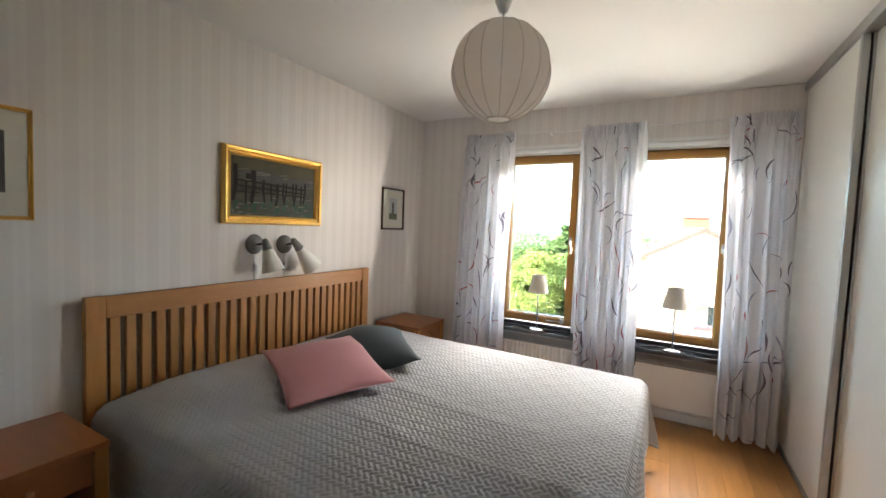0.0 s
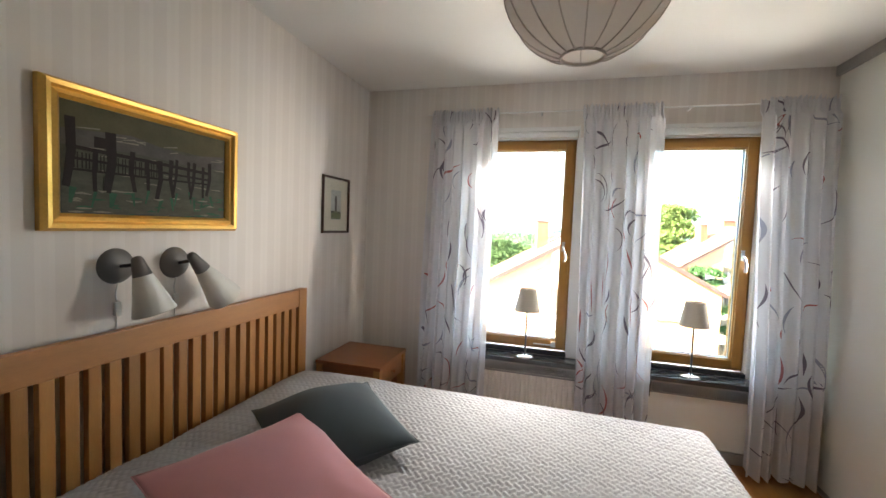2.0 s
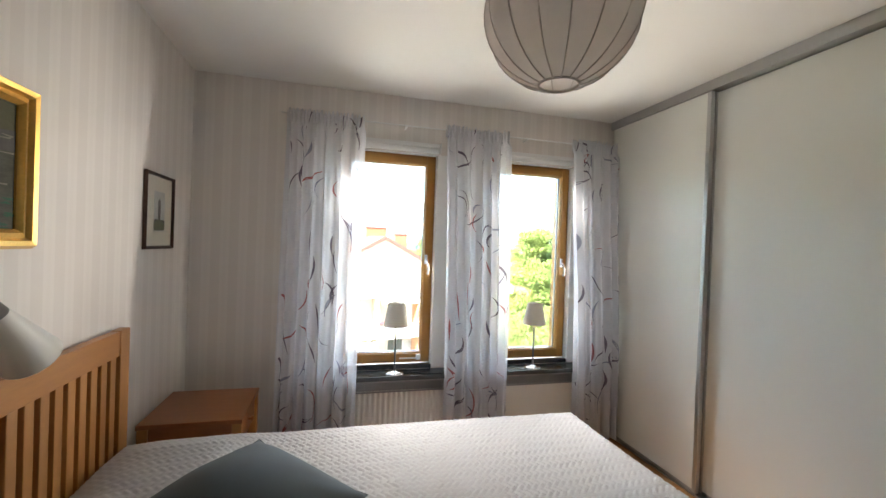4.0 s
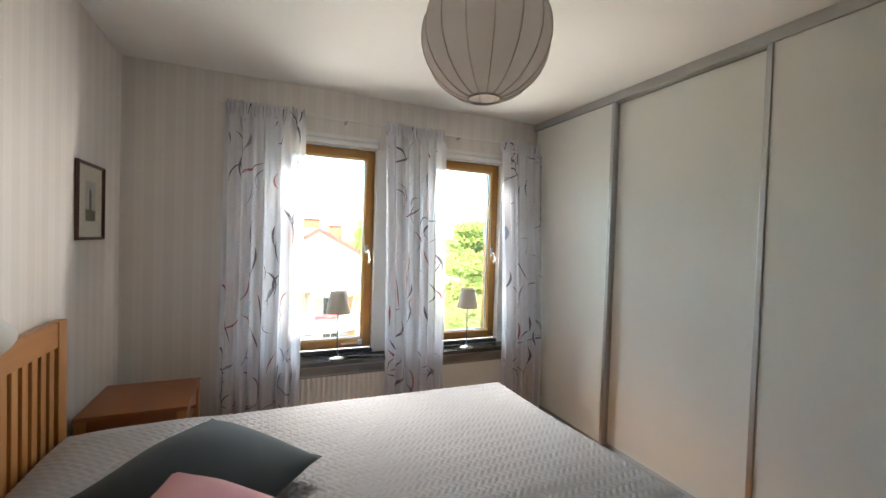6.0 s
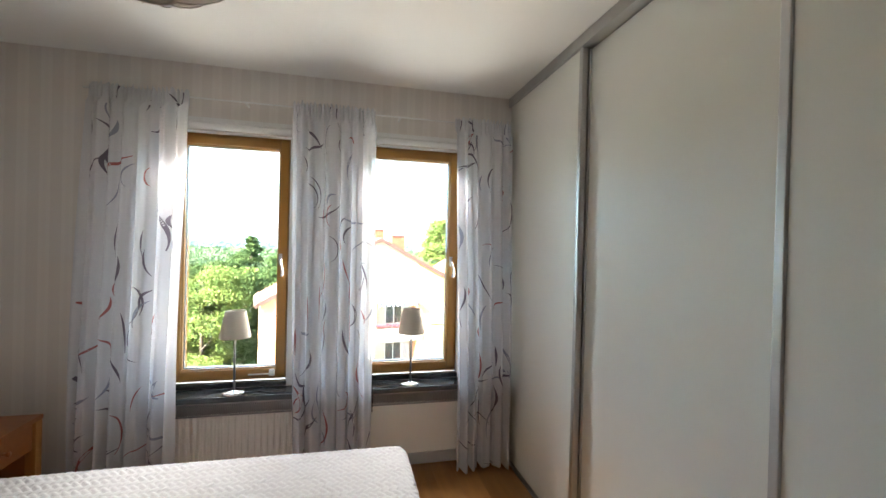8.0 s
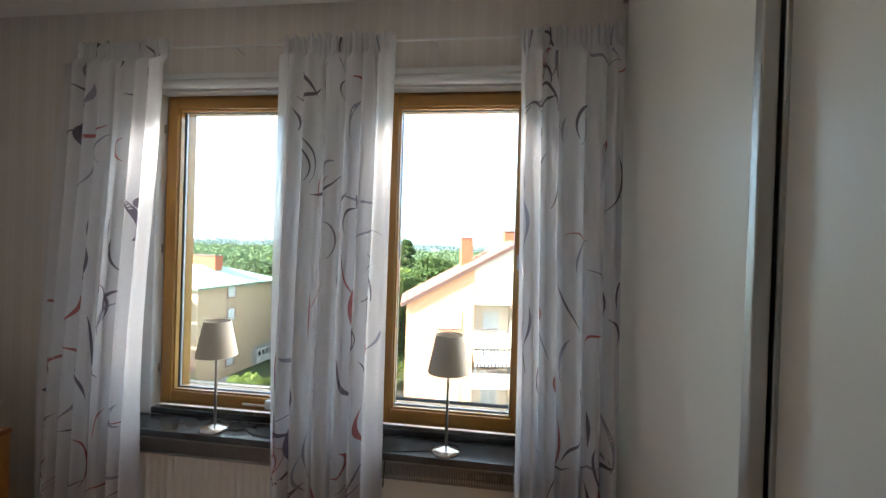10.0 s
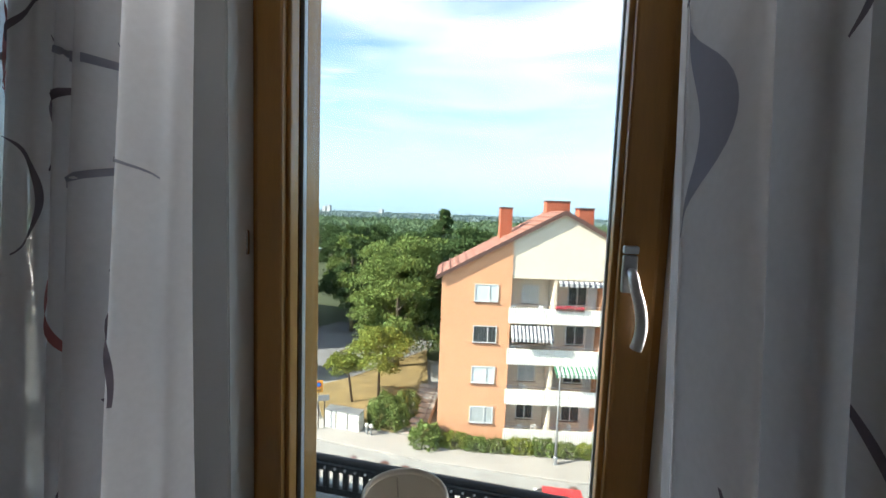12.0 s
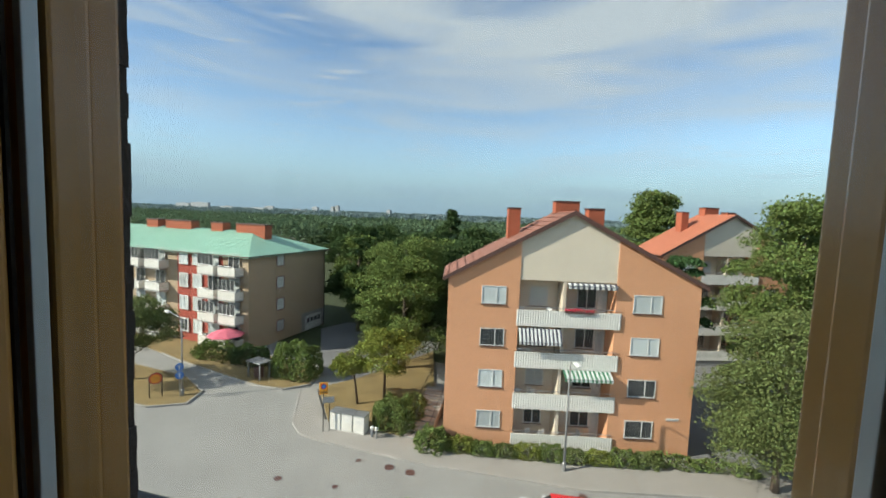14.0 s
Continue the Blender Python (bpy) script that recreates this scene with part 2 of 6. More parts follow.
WASH_GREEN = mat("watercolour_green", (0.16, 0.19, 0.10), 0.9, vary=0.3, scale=50)
INK = mat("ink_grey", (0.12, 0.115, 0.11), 0.9, vary=0.3, scale=60)
GREY_METAL = mat("grey_enamel", (0.17, 0.165, 0.16), 0.42, 0.2, vary=0.05)
OPAL = mat("opal_shade", (0.74, 0.72, 0.66), 0.35, vary=0.02, bump=0.0)
CHROME = mat("satin_chrome", (0.60, 0.58, 0.55), 0.22, 1.0, vary=0.04, bump=0.02)
SHADE = cloth_sheer("linen_shade", (0.60, 0.57, 0.51), see=0.0, pass_light=0.10)
PAPER_LAMP = cloth_sheer("ribbed_cloth_globe", (0.86, 0.82, 0.79), see=0.06, pass_light=0.55)
RIB = mat("wire_rib", (0.62, 0.57, 0.54), 0.7)
CURTAIN = cloth_sheer("sheer_cotton", (0.80, 0.80, 0.83), see=0.14, pass_light=0.52)
PRINT_GREY = cloth_sheer("print_grey_violet", (0.20, 0.17, 0.215), see=0.08, pass_light=0.4)
PRINT_RED = cloth_sheer("print_dusty_red", (0.48, 0.17, 0.17), see=0.08, pass_light=0.4)
PRINT_BLUE = cloth_sheer("print_pale_grey", (0.36, 0.37, 0.45), see=0.08, pass_light=0.4)
SPACER = mat("grey_spacer_bar", (0.50, 0.53, 0.55), 0.4, 0.2, vary=0.05)
CABLE = mat("white_plastic", (0.72, 0.72, 0.70), 0.4, bump=0.0)
BLACK = mat("black_plastic", (0.02, 0.02, 0.02), 0.4, bump=0.0)
# grey tint added to dim the street view against the room
PANE = glass("view_dimming_glass", (0.80, 0.815, 0.81), gloss=0.012)
PICTURE_GLASS = glass("picture_glass", (0.99, 0.99, 0.99), gloss=0.02)


# ---- mesh helpers ----
def finish(name, me, material, parent=None, label="", smooth=False):
    ob = new(name, me)
    for m in (material if isinstance(material, (list, tuple)) else [material]):
        me.materials.append(m)
    if smooth:
        me.polygons.foreach_set("use_smooth", [True] * len(me.polygons))
    if parent is not None:
        ob.parent = parent
    if label:
        ob["label"] = label
    return ob


def part(name, bm, material, parent=None, label="", smooth=False):
    me = bpy.data.meshes.new(name)
    bm.normal_update()
    bm.to_mesh(me)
    bm.free()
    return finish(name, me, material, parent, label, smooth)


def raw(name, verts, faces, material, parent=None, label="", smooth=False):
    me = bpy.data.meshes.new(name)
    me.from_pydata([tuple(v) for v in verts], [], [tuple(f) for f in faces])
    me.update()
    return finish(name, me, material, parent, label, smooth)


def thing(name, at, label, category, group="", kind="", turn=0.0):
    ob = new(name)
    ob.empty_display_size = 0.1
    ob.matrix_basis = pose(at[0], at[1], at[2], 0, 0, turn)
    return tagged(ob, label, category, group, kind)


def box(x0, x1, y0, y1, z0, z1, bevel=0.0, bm=None, seg=2):
    bm = bm or bmesh.new()
    r = bmesh.ops.create_cube(bm, size=1.0)
    bmesh.ops.scale(bm, vec=(x1 - x0, y1 - y0, z1 - z0), verts=r["verts"])
    bmesh.ops.translate(bm, vec=((x0 + x1) / 2, (y0 + y1) / 2, (z0 + z1) / 2), verts=r["verts"])
    if bevel:
        edges = list({e for v in r["verts"] for e in v.link_edges})
        bmesh.ops.bevel(bm, geom=edges, offset=bevel, segments=seg, profile=0.6, affect="EDGES")
    return bm


def lathe(profile, steps=32, at=(0, 0, 0), bm=None, axis="z"):
    """A turned shape from (radius, height) pairs."""
    bm = bm or bmesh.new()
    rings = []
    for r, h in profile:
        ring = []
        for k in range(steps):
            a = 2 * math.pi * k / steps
            c = (r * math.cos(a), r * math.sin(a), h)
            if axis == "x":
                c = (h, c[0], c[1])
            elif axis == "y":
                c = (c[0], h, c[1])
            ring.append(bm.verts.new((c[0] + at[0], c[1] + at[1], c[2] + at[2])))
        rings.append(ring)
    for a, b in zip(rings, rings[1:]):
        for k in range(steps):
            bm.faces.new((a[k], a[(k + 1) % steps], b[(k + 1) % steps], b[k]))
    loop = profile[0] == profile[-1]
    if profile[0][0] > 1e-4 and not loop:
        bm.faces.new(rings[0][::-1])
    if profile[-1][0] > 1e-4 and not loop:
        bm.faces.new(rings[-1])
    return bm


def tube(points, radius, steps=8, bm=None, closed=False):
    """A round bar along points; radius may be a list."""
    bm = bm or bmesh.new()
    pts = [Vector(p) for p in points]
    rings = []
    for i, p in enumerate(pts):
        d = (pts[min(i + 1, len(pts) - 1)] - pts[max(i - 1, 0)]).normalized()
        u = d.orthogonal().normalized() if abs(d.z) > 0.95 else d.cross(Vector((0, 0, 1))).normalized()
        v = d.cross(u)
        r = radius[i] if isinstance(radius, (list, tuple)) else radius
        rings.append([bm.verts.new(p + (u * math.cos(2 * math.pi * k / steps) + v * math.sin(2 * math.pi * k / steps)) * r) for k in range(steps)])
    for a, b in zip(rings, rings[1:]):
        for k in range(steps):
            bm.faces.new((a[k], a[(k + 1) % steps], b[(k + 1) % steps], b[k]))
    bm.faces.new(rings[0][::-1])
    bm.faces.new(rings[-1])
    return bm


def structure(ob, label, category):
    return tagged(ob, label, category, kind="structure")


# ---- the room's shell ----
LEFT, FRONT, CEILING, BACK, RIGHT = 0.03, -0.045, 2.465, -4.7, 3.68
OUT = 0.17
WIN = ((0.923, 1.595), (2.013, 2.685))
WZ0, WZ1 = 0.585, 2.08

structure(part("wall_west", box(LEFT - 0.25, LEFT, BACK - 0.2, OUT, -0.25, 2.75), PAPER), "wall papered in beige vertical stripes", "wall")
# unseen back wall, made white to bounce more light into the room
structure(part("wall_south", box(LEFT + 0.001, RIGHT, BACK - 0.2, BACK, -0.25, 2.75), WHITE), "plain white wall that closes the room", "wall")
structure(part("wall_east", box(RIGHT, RIGHT + 0.25, BACK - 0.2, OUT, -0.25, 2.75), PAPER), "plain wall behind the wardrobe", "wall")

# window wall with two openings: sill part, piers, lintel
wall_n = bmesh.new()
xs = [LEFT, WIN[0][0], WIN[0][1], WIN[1][0], WIN[1][1], RIGHT]
for k in (0, 2, 4):
    box(xs[k], xs[k + 1], FRONT, OUT, -0.25, CEILING, bm=wall_n)
for k in (1, 3):
    box(xs[k], xs[k + 1], FRONT, OUT, -0.25, WZ0 - 0.03, bm=wall_n)
    box(xs[k], xs[k + 1], FRONT, OUT, WZ1, CEILING, bm=wall_n)
bmesh.ops.remove_doubles(wall_n, verts=wall_n.verts, dist=0.0005)
structure(part("wall_north", wall_n, PAPER), "window wall papered in grey beige stripes", "wall")
structure(part("ceiling", box(LEFT, RIGHT, BACK, OUT, CEILING, CEILING + 0.28), CEIL), "white painted ceiling", "ceiling")
floor = structure(part("floor", box(LEFT, RIGHT, BACK, FRONT, -0.25, -0.012), OAK_FLOOR), "varnished oak plank floor", "floor")
structure(part("baseboard", box(LEFT, LEFT + 0.014, BACK, FRONT, 0.0, 0.07, 0.004), WHITE), "white painted baseboard", "baseboard")
structure(part("baseboard", box(LEFT + 0.02, 3.0, FRONT - 0.014, FRONT - 0.001, 0.0, 0.07, 0.004), WHITE), "white painted baseboard", "baseboard")


# ---- windows ----
def window(n, x0, x1):
    w = thing("window_%d" % n, (x0, 0, WZ0), "tall oiled pine window with a closed sash", "window", kind="structure")
    W, Hh = x1 - x0, WZ1 - WZ0

    def ring(name, a, b, y0, y1, m_v, m_h, bev=0.003, label=""):
        """A rectangular frame of four members; a, b: outer inset and inner inset."""
        for nm, dims, mm in (("stile", (a, b, y0, y1, a, Hh - a), m_v), ("stile", (W - b, W - a, y0, y1, a, Hh - a), m_v),
                             ("rail", (b, W - b, y0 + 0.0015, y1 - 0.0015, a, b), m_h), ("rail", (b, W - b, y0 + 0.0015, y1 - 0.0015, Hh - b, Hh - a), m_h)):
            part(name + "_" + nm, box(*dims, bev), mm, w, label)

    ring("frame", 0.0, 0.022, 0.012, 0.125, PINE, PINE_H)
    ring("sash", 0.016, 0.068, -0.002, 0.040, PINE, PINE_H, 0.005)
    ring("glazing_bead", 0.066, 0.076, 0.010, 0.034, PINE, PINE_H, 0.003)
    ring("spacer", 0.069, 0.077, 0.047, 0.058, SPACER, SPACER, 0.001, "aluminium spacer between the panes")
    ring("gasket", 0.060, 0.0685, 0.0405, 0.0432, DARK_EDGE, DARK_EDGE, 0.0, "black rubber gasket")
    ring("outer_sash", 0.022, 0.071, 0.066, 0.098, PINE, PINE_H, 0.004)
    ring("outer_lip", 0.026, 0.064, 0.0985, 0.128, PINE, PINE_H, 0.004)
    for y in (0.0437, 0.0620):
        p = part("pane", box(0.060, W - 0.060, y, y + 0.003, 0.060, Hh - 0.060), PANE, w, "glass pane tinted to dim the view")
        p.visible_shadow = False
    for z in (0.178, 0.755, 1.33):
        part("hinge", lathe([(0.0, -0.022), (0.0045, -0.020), (0.0045, 0.020), (0.0, 0.022)], 10, (0.002, -0.006, z)), CHROME, w, "small metal hinge", True)
    hx, hz = W - 0.053, 0.752
    h = part("handle_plate", box(hx - 0.0115, hx + 0.008, -0.013, -0.002, hz - 0.037, hz + 0.016, 0.003), ALU, w, "satin metal handle plate")
    part("lock_button", box(hx - 0.0115, hx + 0.0085, -0.014, -0.002, hz + 0.018, hz + 0.029, 0.002), ALU, w, "lock button")
    pts, rad = [], []
    for k in range(15):
        u = k / 14
        if u < 0.3:
            a = u / 0.3 * math.pi / 2
            pts.append((hx, -0.010 - 0.026 * math.sin(a), hz - 0.008 - 0.014 * (1 - math.cos(a))))
        else:
            q = (u - 0.3) / 0.7
            pts.append((hx + 0.013 * math.sin(q * 2.4), -0.036 + 0.006 * q * q, hz - 0.022 - 0.088 * q))
        rad.append(0.0068 + 0.0012 * u)
    part("handle_lever", tube(pts, rad, 12), ALU, w, "curved satin metal lever", True)
    return w


for n, (a, b) in enumerate(WIN):
    window(n + 1, a, b)
    cas = thing("roller_blind_cassette", ((a + b) / 2, FRONT, WZ1), "white rolled-up blind cassette above the window", "blind", "blinds above the windows")
    hw = (b - a) / 2 + 0.01
    part("rail", box(-hw, hw, -0.030, -0.002, 0.045, 0.072, 0.004), WHITE, cas)
    part("roll", lathe([(0.0, -hw + 0.01), (0.021, -hw + 0.011), (0.021, hw - 0.011), (0.0, hw - 0.01)], 16, (0, -0.024, 0.024), axis="x"), WHITE, cas, "rolled white fabric", True)
    part("side_bracket", box(-hw - 0.004, -hw + 0.004, -0.046, -0.002, 0.0, 0.075, 0.002), WHITE, cas)
    part("side_bracket", box(hw - 0.004, hw + 0.004, -0.046, -0.002, 0.0, 0.075, 0.002), WHITE, cas)

# plain white reveals in front of the frames
for a, b in WIN:
    rv = bmesh.new()
    box(a - 0.10, a - 0.001, FRONT - 0.004, FRONT - 0.0005, WZ0 - 0.02, WZ1 + 0.0, bm=rv)
    box(b + 0.001, b + 0.10, FRONT - 0.004, FRONT - 0.0005, WZ0 - 0.02, WZ1 + 0.0, bm=rv)
    box(a + 0.0005, a + 0.003, FRONT - 0.004, 0.010, WZ0, WZ1 - 0.001, bm=rv)
    box(b - 0.003, b - 0.0005, FRONT - 0.004, 0.010, WZ0, WZ1 - 0.001, bm=rv)
    box(a + 0.0035, b - 0.0035, FRONT - 0.004, 0.010, WZ1 - 0.003, WZ1 - 0.0005, bm=rv)
    structure(part("trim_reveal", rv, WHITE), "white painted window reveal", "trim")

sill = thing("window_sill", (1.88, FRONT, 0.555), "polished dark stone window sill", "window sill", kind="structure")
part("slab", box(-1.08, 1.10, -0.150, 0.045, -0.030, 0.0, 0.004), SILL, sill)
part("upstand", box(-1.08, 1.10, 0.004, 0.044, 0.0005, 0.030, 0.003), SILL, sill)


def radiator(x0, x1, ribbed, label):
    r = thing("radiator", (x0, FRONT - 0.03, 0.0), label, "radiator", "radiators under the windows")
    L = x1 - x0
    front = bmesh.new()
    z0, z1, y = 0.125, 0.455, -0.085
    if ribbed:
        n = int(L / 0.034)
        verts, faces = [], []
        for k in range(n * 4 + 1):
            x = L * k / (n * 4)
            d = (0.0, 0.0, 0.009, 0.009)[k % 4]
            for z, e in ((z0, 0.012), (z0 + 0.02, 0.0), (z1 - 0.02, 0.0), (z1, 0.012)):
                verts.append((x, y + e + (d if e == 0.0 else 0.006), z))
        for k in range(n * 4):
            for j in range(3):
                a = k * 4 + j
                faces.append((a, a + 4, a + 5, a + 1))
        raw("front_panel", verts, faces, RAD, r, "ribbed enamel panel")
        front.free()
    else:
        part("front_panel", box(0, L, y, y + 0.018, z0, z1, 0.006, bm=front), RAD, r, "smooth enamel panel")
    part("back_panel", box(0.0, L, -0.030, -0.014, z0 + 0.01, z1 - 0.01, 0.004), RAD, r)
    part("side_cover", box(-0.004, 0.0, -0.085, -0.014, z0, z1, 0.001), RAD, r)
    part("side_cover", box(L, L + 0.004, -0.085, -0.014, z0, z1, 0.001), RAD, r)
    bar = bmesh.new()
    for k in range(int(L / 0.012)):
        box(0.004 + k * 0.012, 0.010 + k * 0.012, -0.075, -0.018, z1 + 0.001, z1 + 0.005, bm=bar)
    box(0.0, L, -0.078, -0.074, z1 - 0.004, z1 + 0.006, bm=bar)
    box(0.0, L, -0.020, -0.016, z1 - 0.004, z1 + 0.006, bm=bar)
    part("top_grille", bar, GRILLE, r, "dark slotted top grille")
    part("bracket", box(0.10, 0.13, -0.014, 0.029, z0 + 0.05, z1 - 0.05), WHITE, r)
    part("bracket", box(L - 0.13, L - 0.10, -0.014, 0.029, z0 + 0.05, z1 - 0.05), WHITE, r)
    part("pipe", tube([(0.04, -0.04, z0), (0.04, -0.04, -0.005)], 0.008), WHITE, r, "", True)
    return r


radiator(0.80, 1.78, True, "white ribbed panel radiator under the window sill")
radiator(1.90, 2.92, False, "smooth white panel radiator under the window sill")

conv = thing("convector_grille", (1.85, FRONT - 0.138, 0.49), "dark slotted metal air grille below the sill", "grille")
part("frame", box(-0.98, 1.08, 0.0, 0.006, -0.045, -0.036, 0.001), GRILLE, conv)
part("frame", box(-0.98, 1.08, 0.0, 0.006, 0.022, 0.0345, 0.001), GRILLE, conv)
sl = bmesh.new()
for k in range(205):
    box(-0.978 + k * 0.01, -0.973 + k * 0.01, 0.001, 0.1, -0.036, 0.022, bm=sl)
part("slats", sl, GRILLE, conv)
# black sheet stands in for the shade in the gap behind the slats
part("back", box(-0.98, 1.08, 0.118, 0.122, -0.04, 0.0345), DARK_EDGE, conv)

# ---- curtains ----
rod = thing("curtain_rail", (1.8, -0.135, 2.240), "thin white curtain rail on the wall", "curtain rail")
part("rail", tube([(-1.25, 0, 0), (1.19, 0, 0)], 0.005, 8), WHITE, rod, "", True)
for x in (-1.2, -0.45, 0.45, 1.15):
    part("bracket", box(x - 0.005, x + 0.005, 0.0055, 0.0895, -0.006, 0.006), WHITE, rod)


def curtain(x0, x1, flare0, flare1, folds, seed, label):
    """A sheer curtain gathered on its tape, printed with loose brush strokes."""
    rnd = random.Random(seed)
    Hc = 2.215
    W = x1 - x0
    phases = [rnd.uniform(0, 6.28) for _ in range(4)]
    c = thing("curtain", ((x0 + x1) / 2, -0.16, 0.042), label, "curtain", "curtains at the windows")

    def surf(u, z, off=0.0):
        k = z / Hc
        lo = (x0 + flare0) + (x1 + flare1 - x0 - flare0) * u
        hi = x0 + W * u
        x = lo + (hi - lo) * max(k, 0.0) ** 1.2
        amp = 0.024 + 0.018 * (1 - k) + 0.012 * math.sin(u * 7 + phases[0])
        if z > Hc - 0.10:
            amp *= 0.35
        a = 2 * math.pi * folds * (u + 0.03 * math.sin(u * 9 + phases[1]) + 0.012 * math.sin(z * 2.2 + phases[2]))
        y = amp * (math.sin(a) + 0.35 * math.sin(2.3 * a + phases[3] + z * 0.7)) - 0.02
        if z > Hc - 0.10:
            y += 0.009 * math.sin(u * folds * 22.0 + phases[2]) + 0.02
        x += 0.010 * math.cos(a) * (1.0 if z < Hc - 0.1 else 0.3)
        push = min(1.0, (Hc - z) / 1.62)
        y -= 0.065 * push * push * (3 - 2 * push)
        return (x - (x0 + x1) / 2, y - off, z)

    nu, nz = folds * 40, 64
    verts, faces = [], []
    for j in range(nz + 1):
        zz = Hc * j / nz
        for i in range(nu + 1):
            u = i / nu
            z = zz
            if j == nz:
                z += 0.012 * math.sin(u * folds * 21 + phases[1]) + 0.008 * rnd.random()
            if j == 0:
                z += 0.012 * (1 + math.sin(u * 2 * math.pi * folds))
            verts.append(surf(u, z))
    for j in range(nz):
        for i in range(nu):
            a = j * (nu + 1) + i
            faces.append((a, a + 1, a + nu + 2, a + nu + 1))
    raw("cloth", verts, faces, CURTAIN, c, smooth=True)
    # brush strokes
    inks = ((PRINT_GREY, "grey violet printed stroke"), (PRINT_RED, "dusty red printed stroke"), (PRINT_BLUE, "pale grey printed stroke"))
    count = int(W * 175)
    for s in range(count):
        which = rnd.choices((0, 1, 2), (0.56, 0.24, 0.20))[0]
        uc, zc = rnd.random(), rnd.uniform(0.03, Hc - 0.02)
        ln, ang, bend = rnd.uniform(0.07, 0.27), rnd.uniform(0, 6.28), rnd.uniform(-2.4, 2.4)
        if rnd.random() < 0.6:
            ang = math.pi / 2 + rnd.uniform(-0.5, 0.5)
        wd = rnd.uniform(0.003, 0.0075)
        V, F = [], []
        px, pz = uc, zc
        base = len(V)
        n = 22
        rows_ok = 0
        for k in range(n + 1):
            t = k / n
            a = ang + bend * (t - 0.5)
            if k:
                px += math.cos(a) * ln / n / (W * 1.75)
                pz += math.sin(a) * ln / n
            if not (0.03 < px < 0.97 and 0.0 < pz < Hc - 0.002):
                break
            w2 = wd * (0.16 + math.sin(math.pi * min(1, 0.04 + t ** 1.5)))
            nx, nzv = -math.sin(a) * w2 / (W * 1.75), math.cos(a) * w2
            V.append(surf(px + nx, pz + nzv, 0.0035))
            V.append(surf(px - nx, pz - nzv, 0.0035))
            rows_ok += 1
        for k in range(rows_ok - 1):
            q = base + 2 * k
            F.append((q, q + 1, q + 3, q + 2))
        if F:
            raw("brush_stroke", V, F, inks[which][0], c, inks[which][1], True)
    tape = [surf(i / nu, z, -0.004) for z in (Hc - 0.07, Hc - 0.02) for i in range(nu + 1)]
    raw("heading_tape", tape, [(i, i + 1, i + nu + 2, i + nu + 1) for i in range(nu)], CURTAIN, c, "gathered heading tape", True)
    return c


curtain(0.585, 1.065, -0.02, -0.015, 6, 3, "sheer white curtain printed with grey and red strokes")
curtain(1.612, 2.090, 0.04, 0.012, 6, 8, "sheer white curtain hanging between the two windows")
curtain(2.592, 2.985, 0.032, -0.005, 5, 14, "sheer white curtain hanging beside the wardrobe")


# ---- sill lamps ----
def sill_lamp(x, y):
    t = thing("table_lamp", (x, y, 0.5555), "small lamp with a conical off-white shade on the sill", "lamp", "lamps on the window sill")
    part("base", lathe([(0.0, 0.0), (0.060, 0.0), (0.061, 0.004), (0.057, 0.010), (0.02, 0.015), (0.008, 0.020), (0.0, 0.021)], 40), CHROME, t, "round satin metal foot", True)
    part("stem", tube([(0, 0, 0.018), (0, 0, 0.345)], 0.0062, 12), GREY_METAL, t, "thin metal stem", True)
    part("socket", lathe([(0.0, 0.33), (0.014, 0.33), (0.016, 0.345), (0.016, 0.385), (0.012, 0.39), (0.0, 0.39)], 16), OPAL, t, "", True)
    part("bulb", lathe([(0.0, 0.388), (0.012, 0.39), (0.02, 0.41), (0.019, 0.43), (0.0, 0.445)], 16), OPAL, t, "unlit bulb", True)
    s = part("shade", lathe([(0.084, 0.325), (0.0845, 0.327), (0.0555, 0.475), (0.0548, 0.477), (0.0535, 0.475), (0.0825, 0.327), (0.084, 0.325)], 48), SHADE, t, "conical off-white fabric shade", True)
    sp = bmesh.new()
    for k in range(3):
        a = k * 2.094
        tube([(0.012 * math.cos(a), 0.012 * math.sin(a), 0.388), (0.056 * math.cos(a), 0.056 * math.sin(a), 0.465)], 0.0012, 5, sp)
    part("shade_holder", sp, CHROME, t)
    part("rim", lathe([(0.0558, 0.470), (0.0562, 0.478), (0.0535, 0.478), (0.0533, 0.470), (0.0558, 0.470)], 48), SHADE, t, "", True)
    return t


sill_lamp(1.322, -0.132)
sill_lamp(2.352, -0.132)
for pts in (((1.39, -0.14, 0.559), (1.46, -0.12, 0.559), (1.52, -0.16, 0.559), (1.60, -0.17, 0.559), (1.66, -0.185, 0.5595), (1.69, -0.197, 0.556), (1.695, -0.200, 0.50), (1.70, -0.201, 0.40)),
            ((2.28, -0.15, 0.559), (2.22, -0.17, 0.559), (2.16, -0.18, 0.559), (2.12, -0.190, 0.5595), (2.115, -0.200, 0.54), (2.11, -0.201, 0.42))):
    tagged(part("lamp_cable", tube(pts, 0.0028, 6), BLACK, smooth=True), "thin black lamp cable lying on the sill", "cable")
stay = thing("window_stay", (1.47, -0.004, 0.618), "white window stay on the lower sash rail", "window fitting")
part("arm", box(-0.10, 0.02, -0.010, 0.0, 0.0, 0.008, 0.002), CABLE, stay)
part("catch", box(0.02, 0.052, -0.022, 0.0, -0.006, 0.034, 0.005), CABLE, stay)

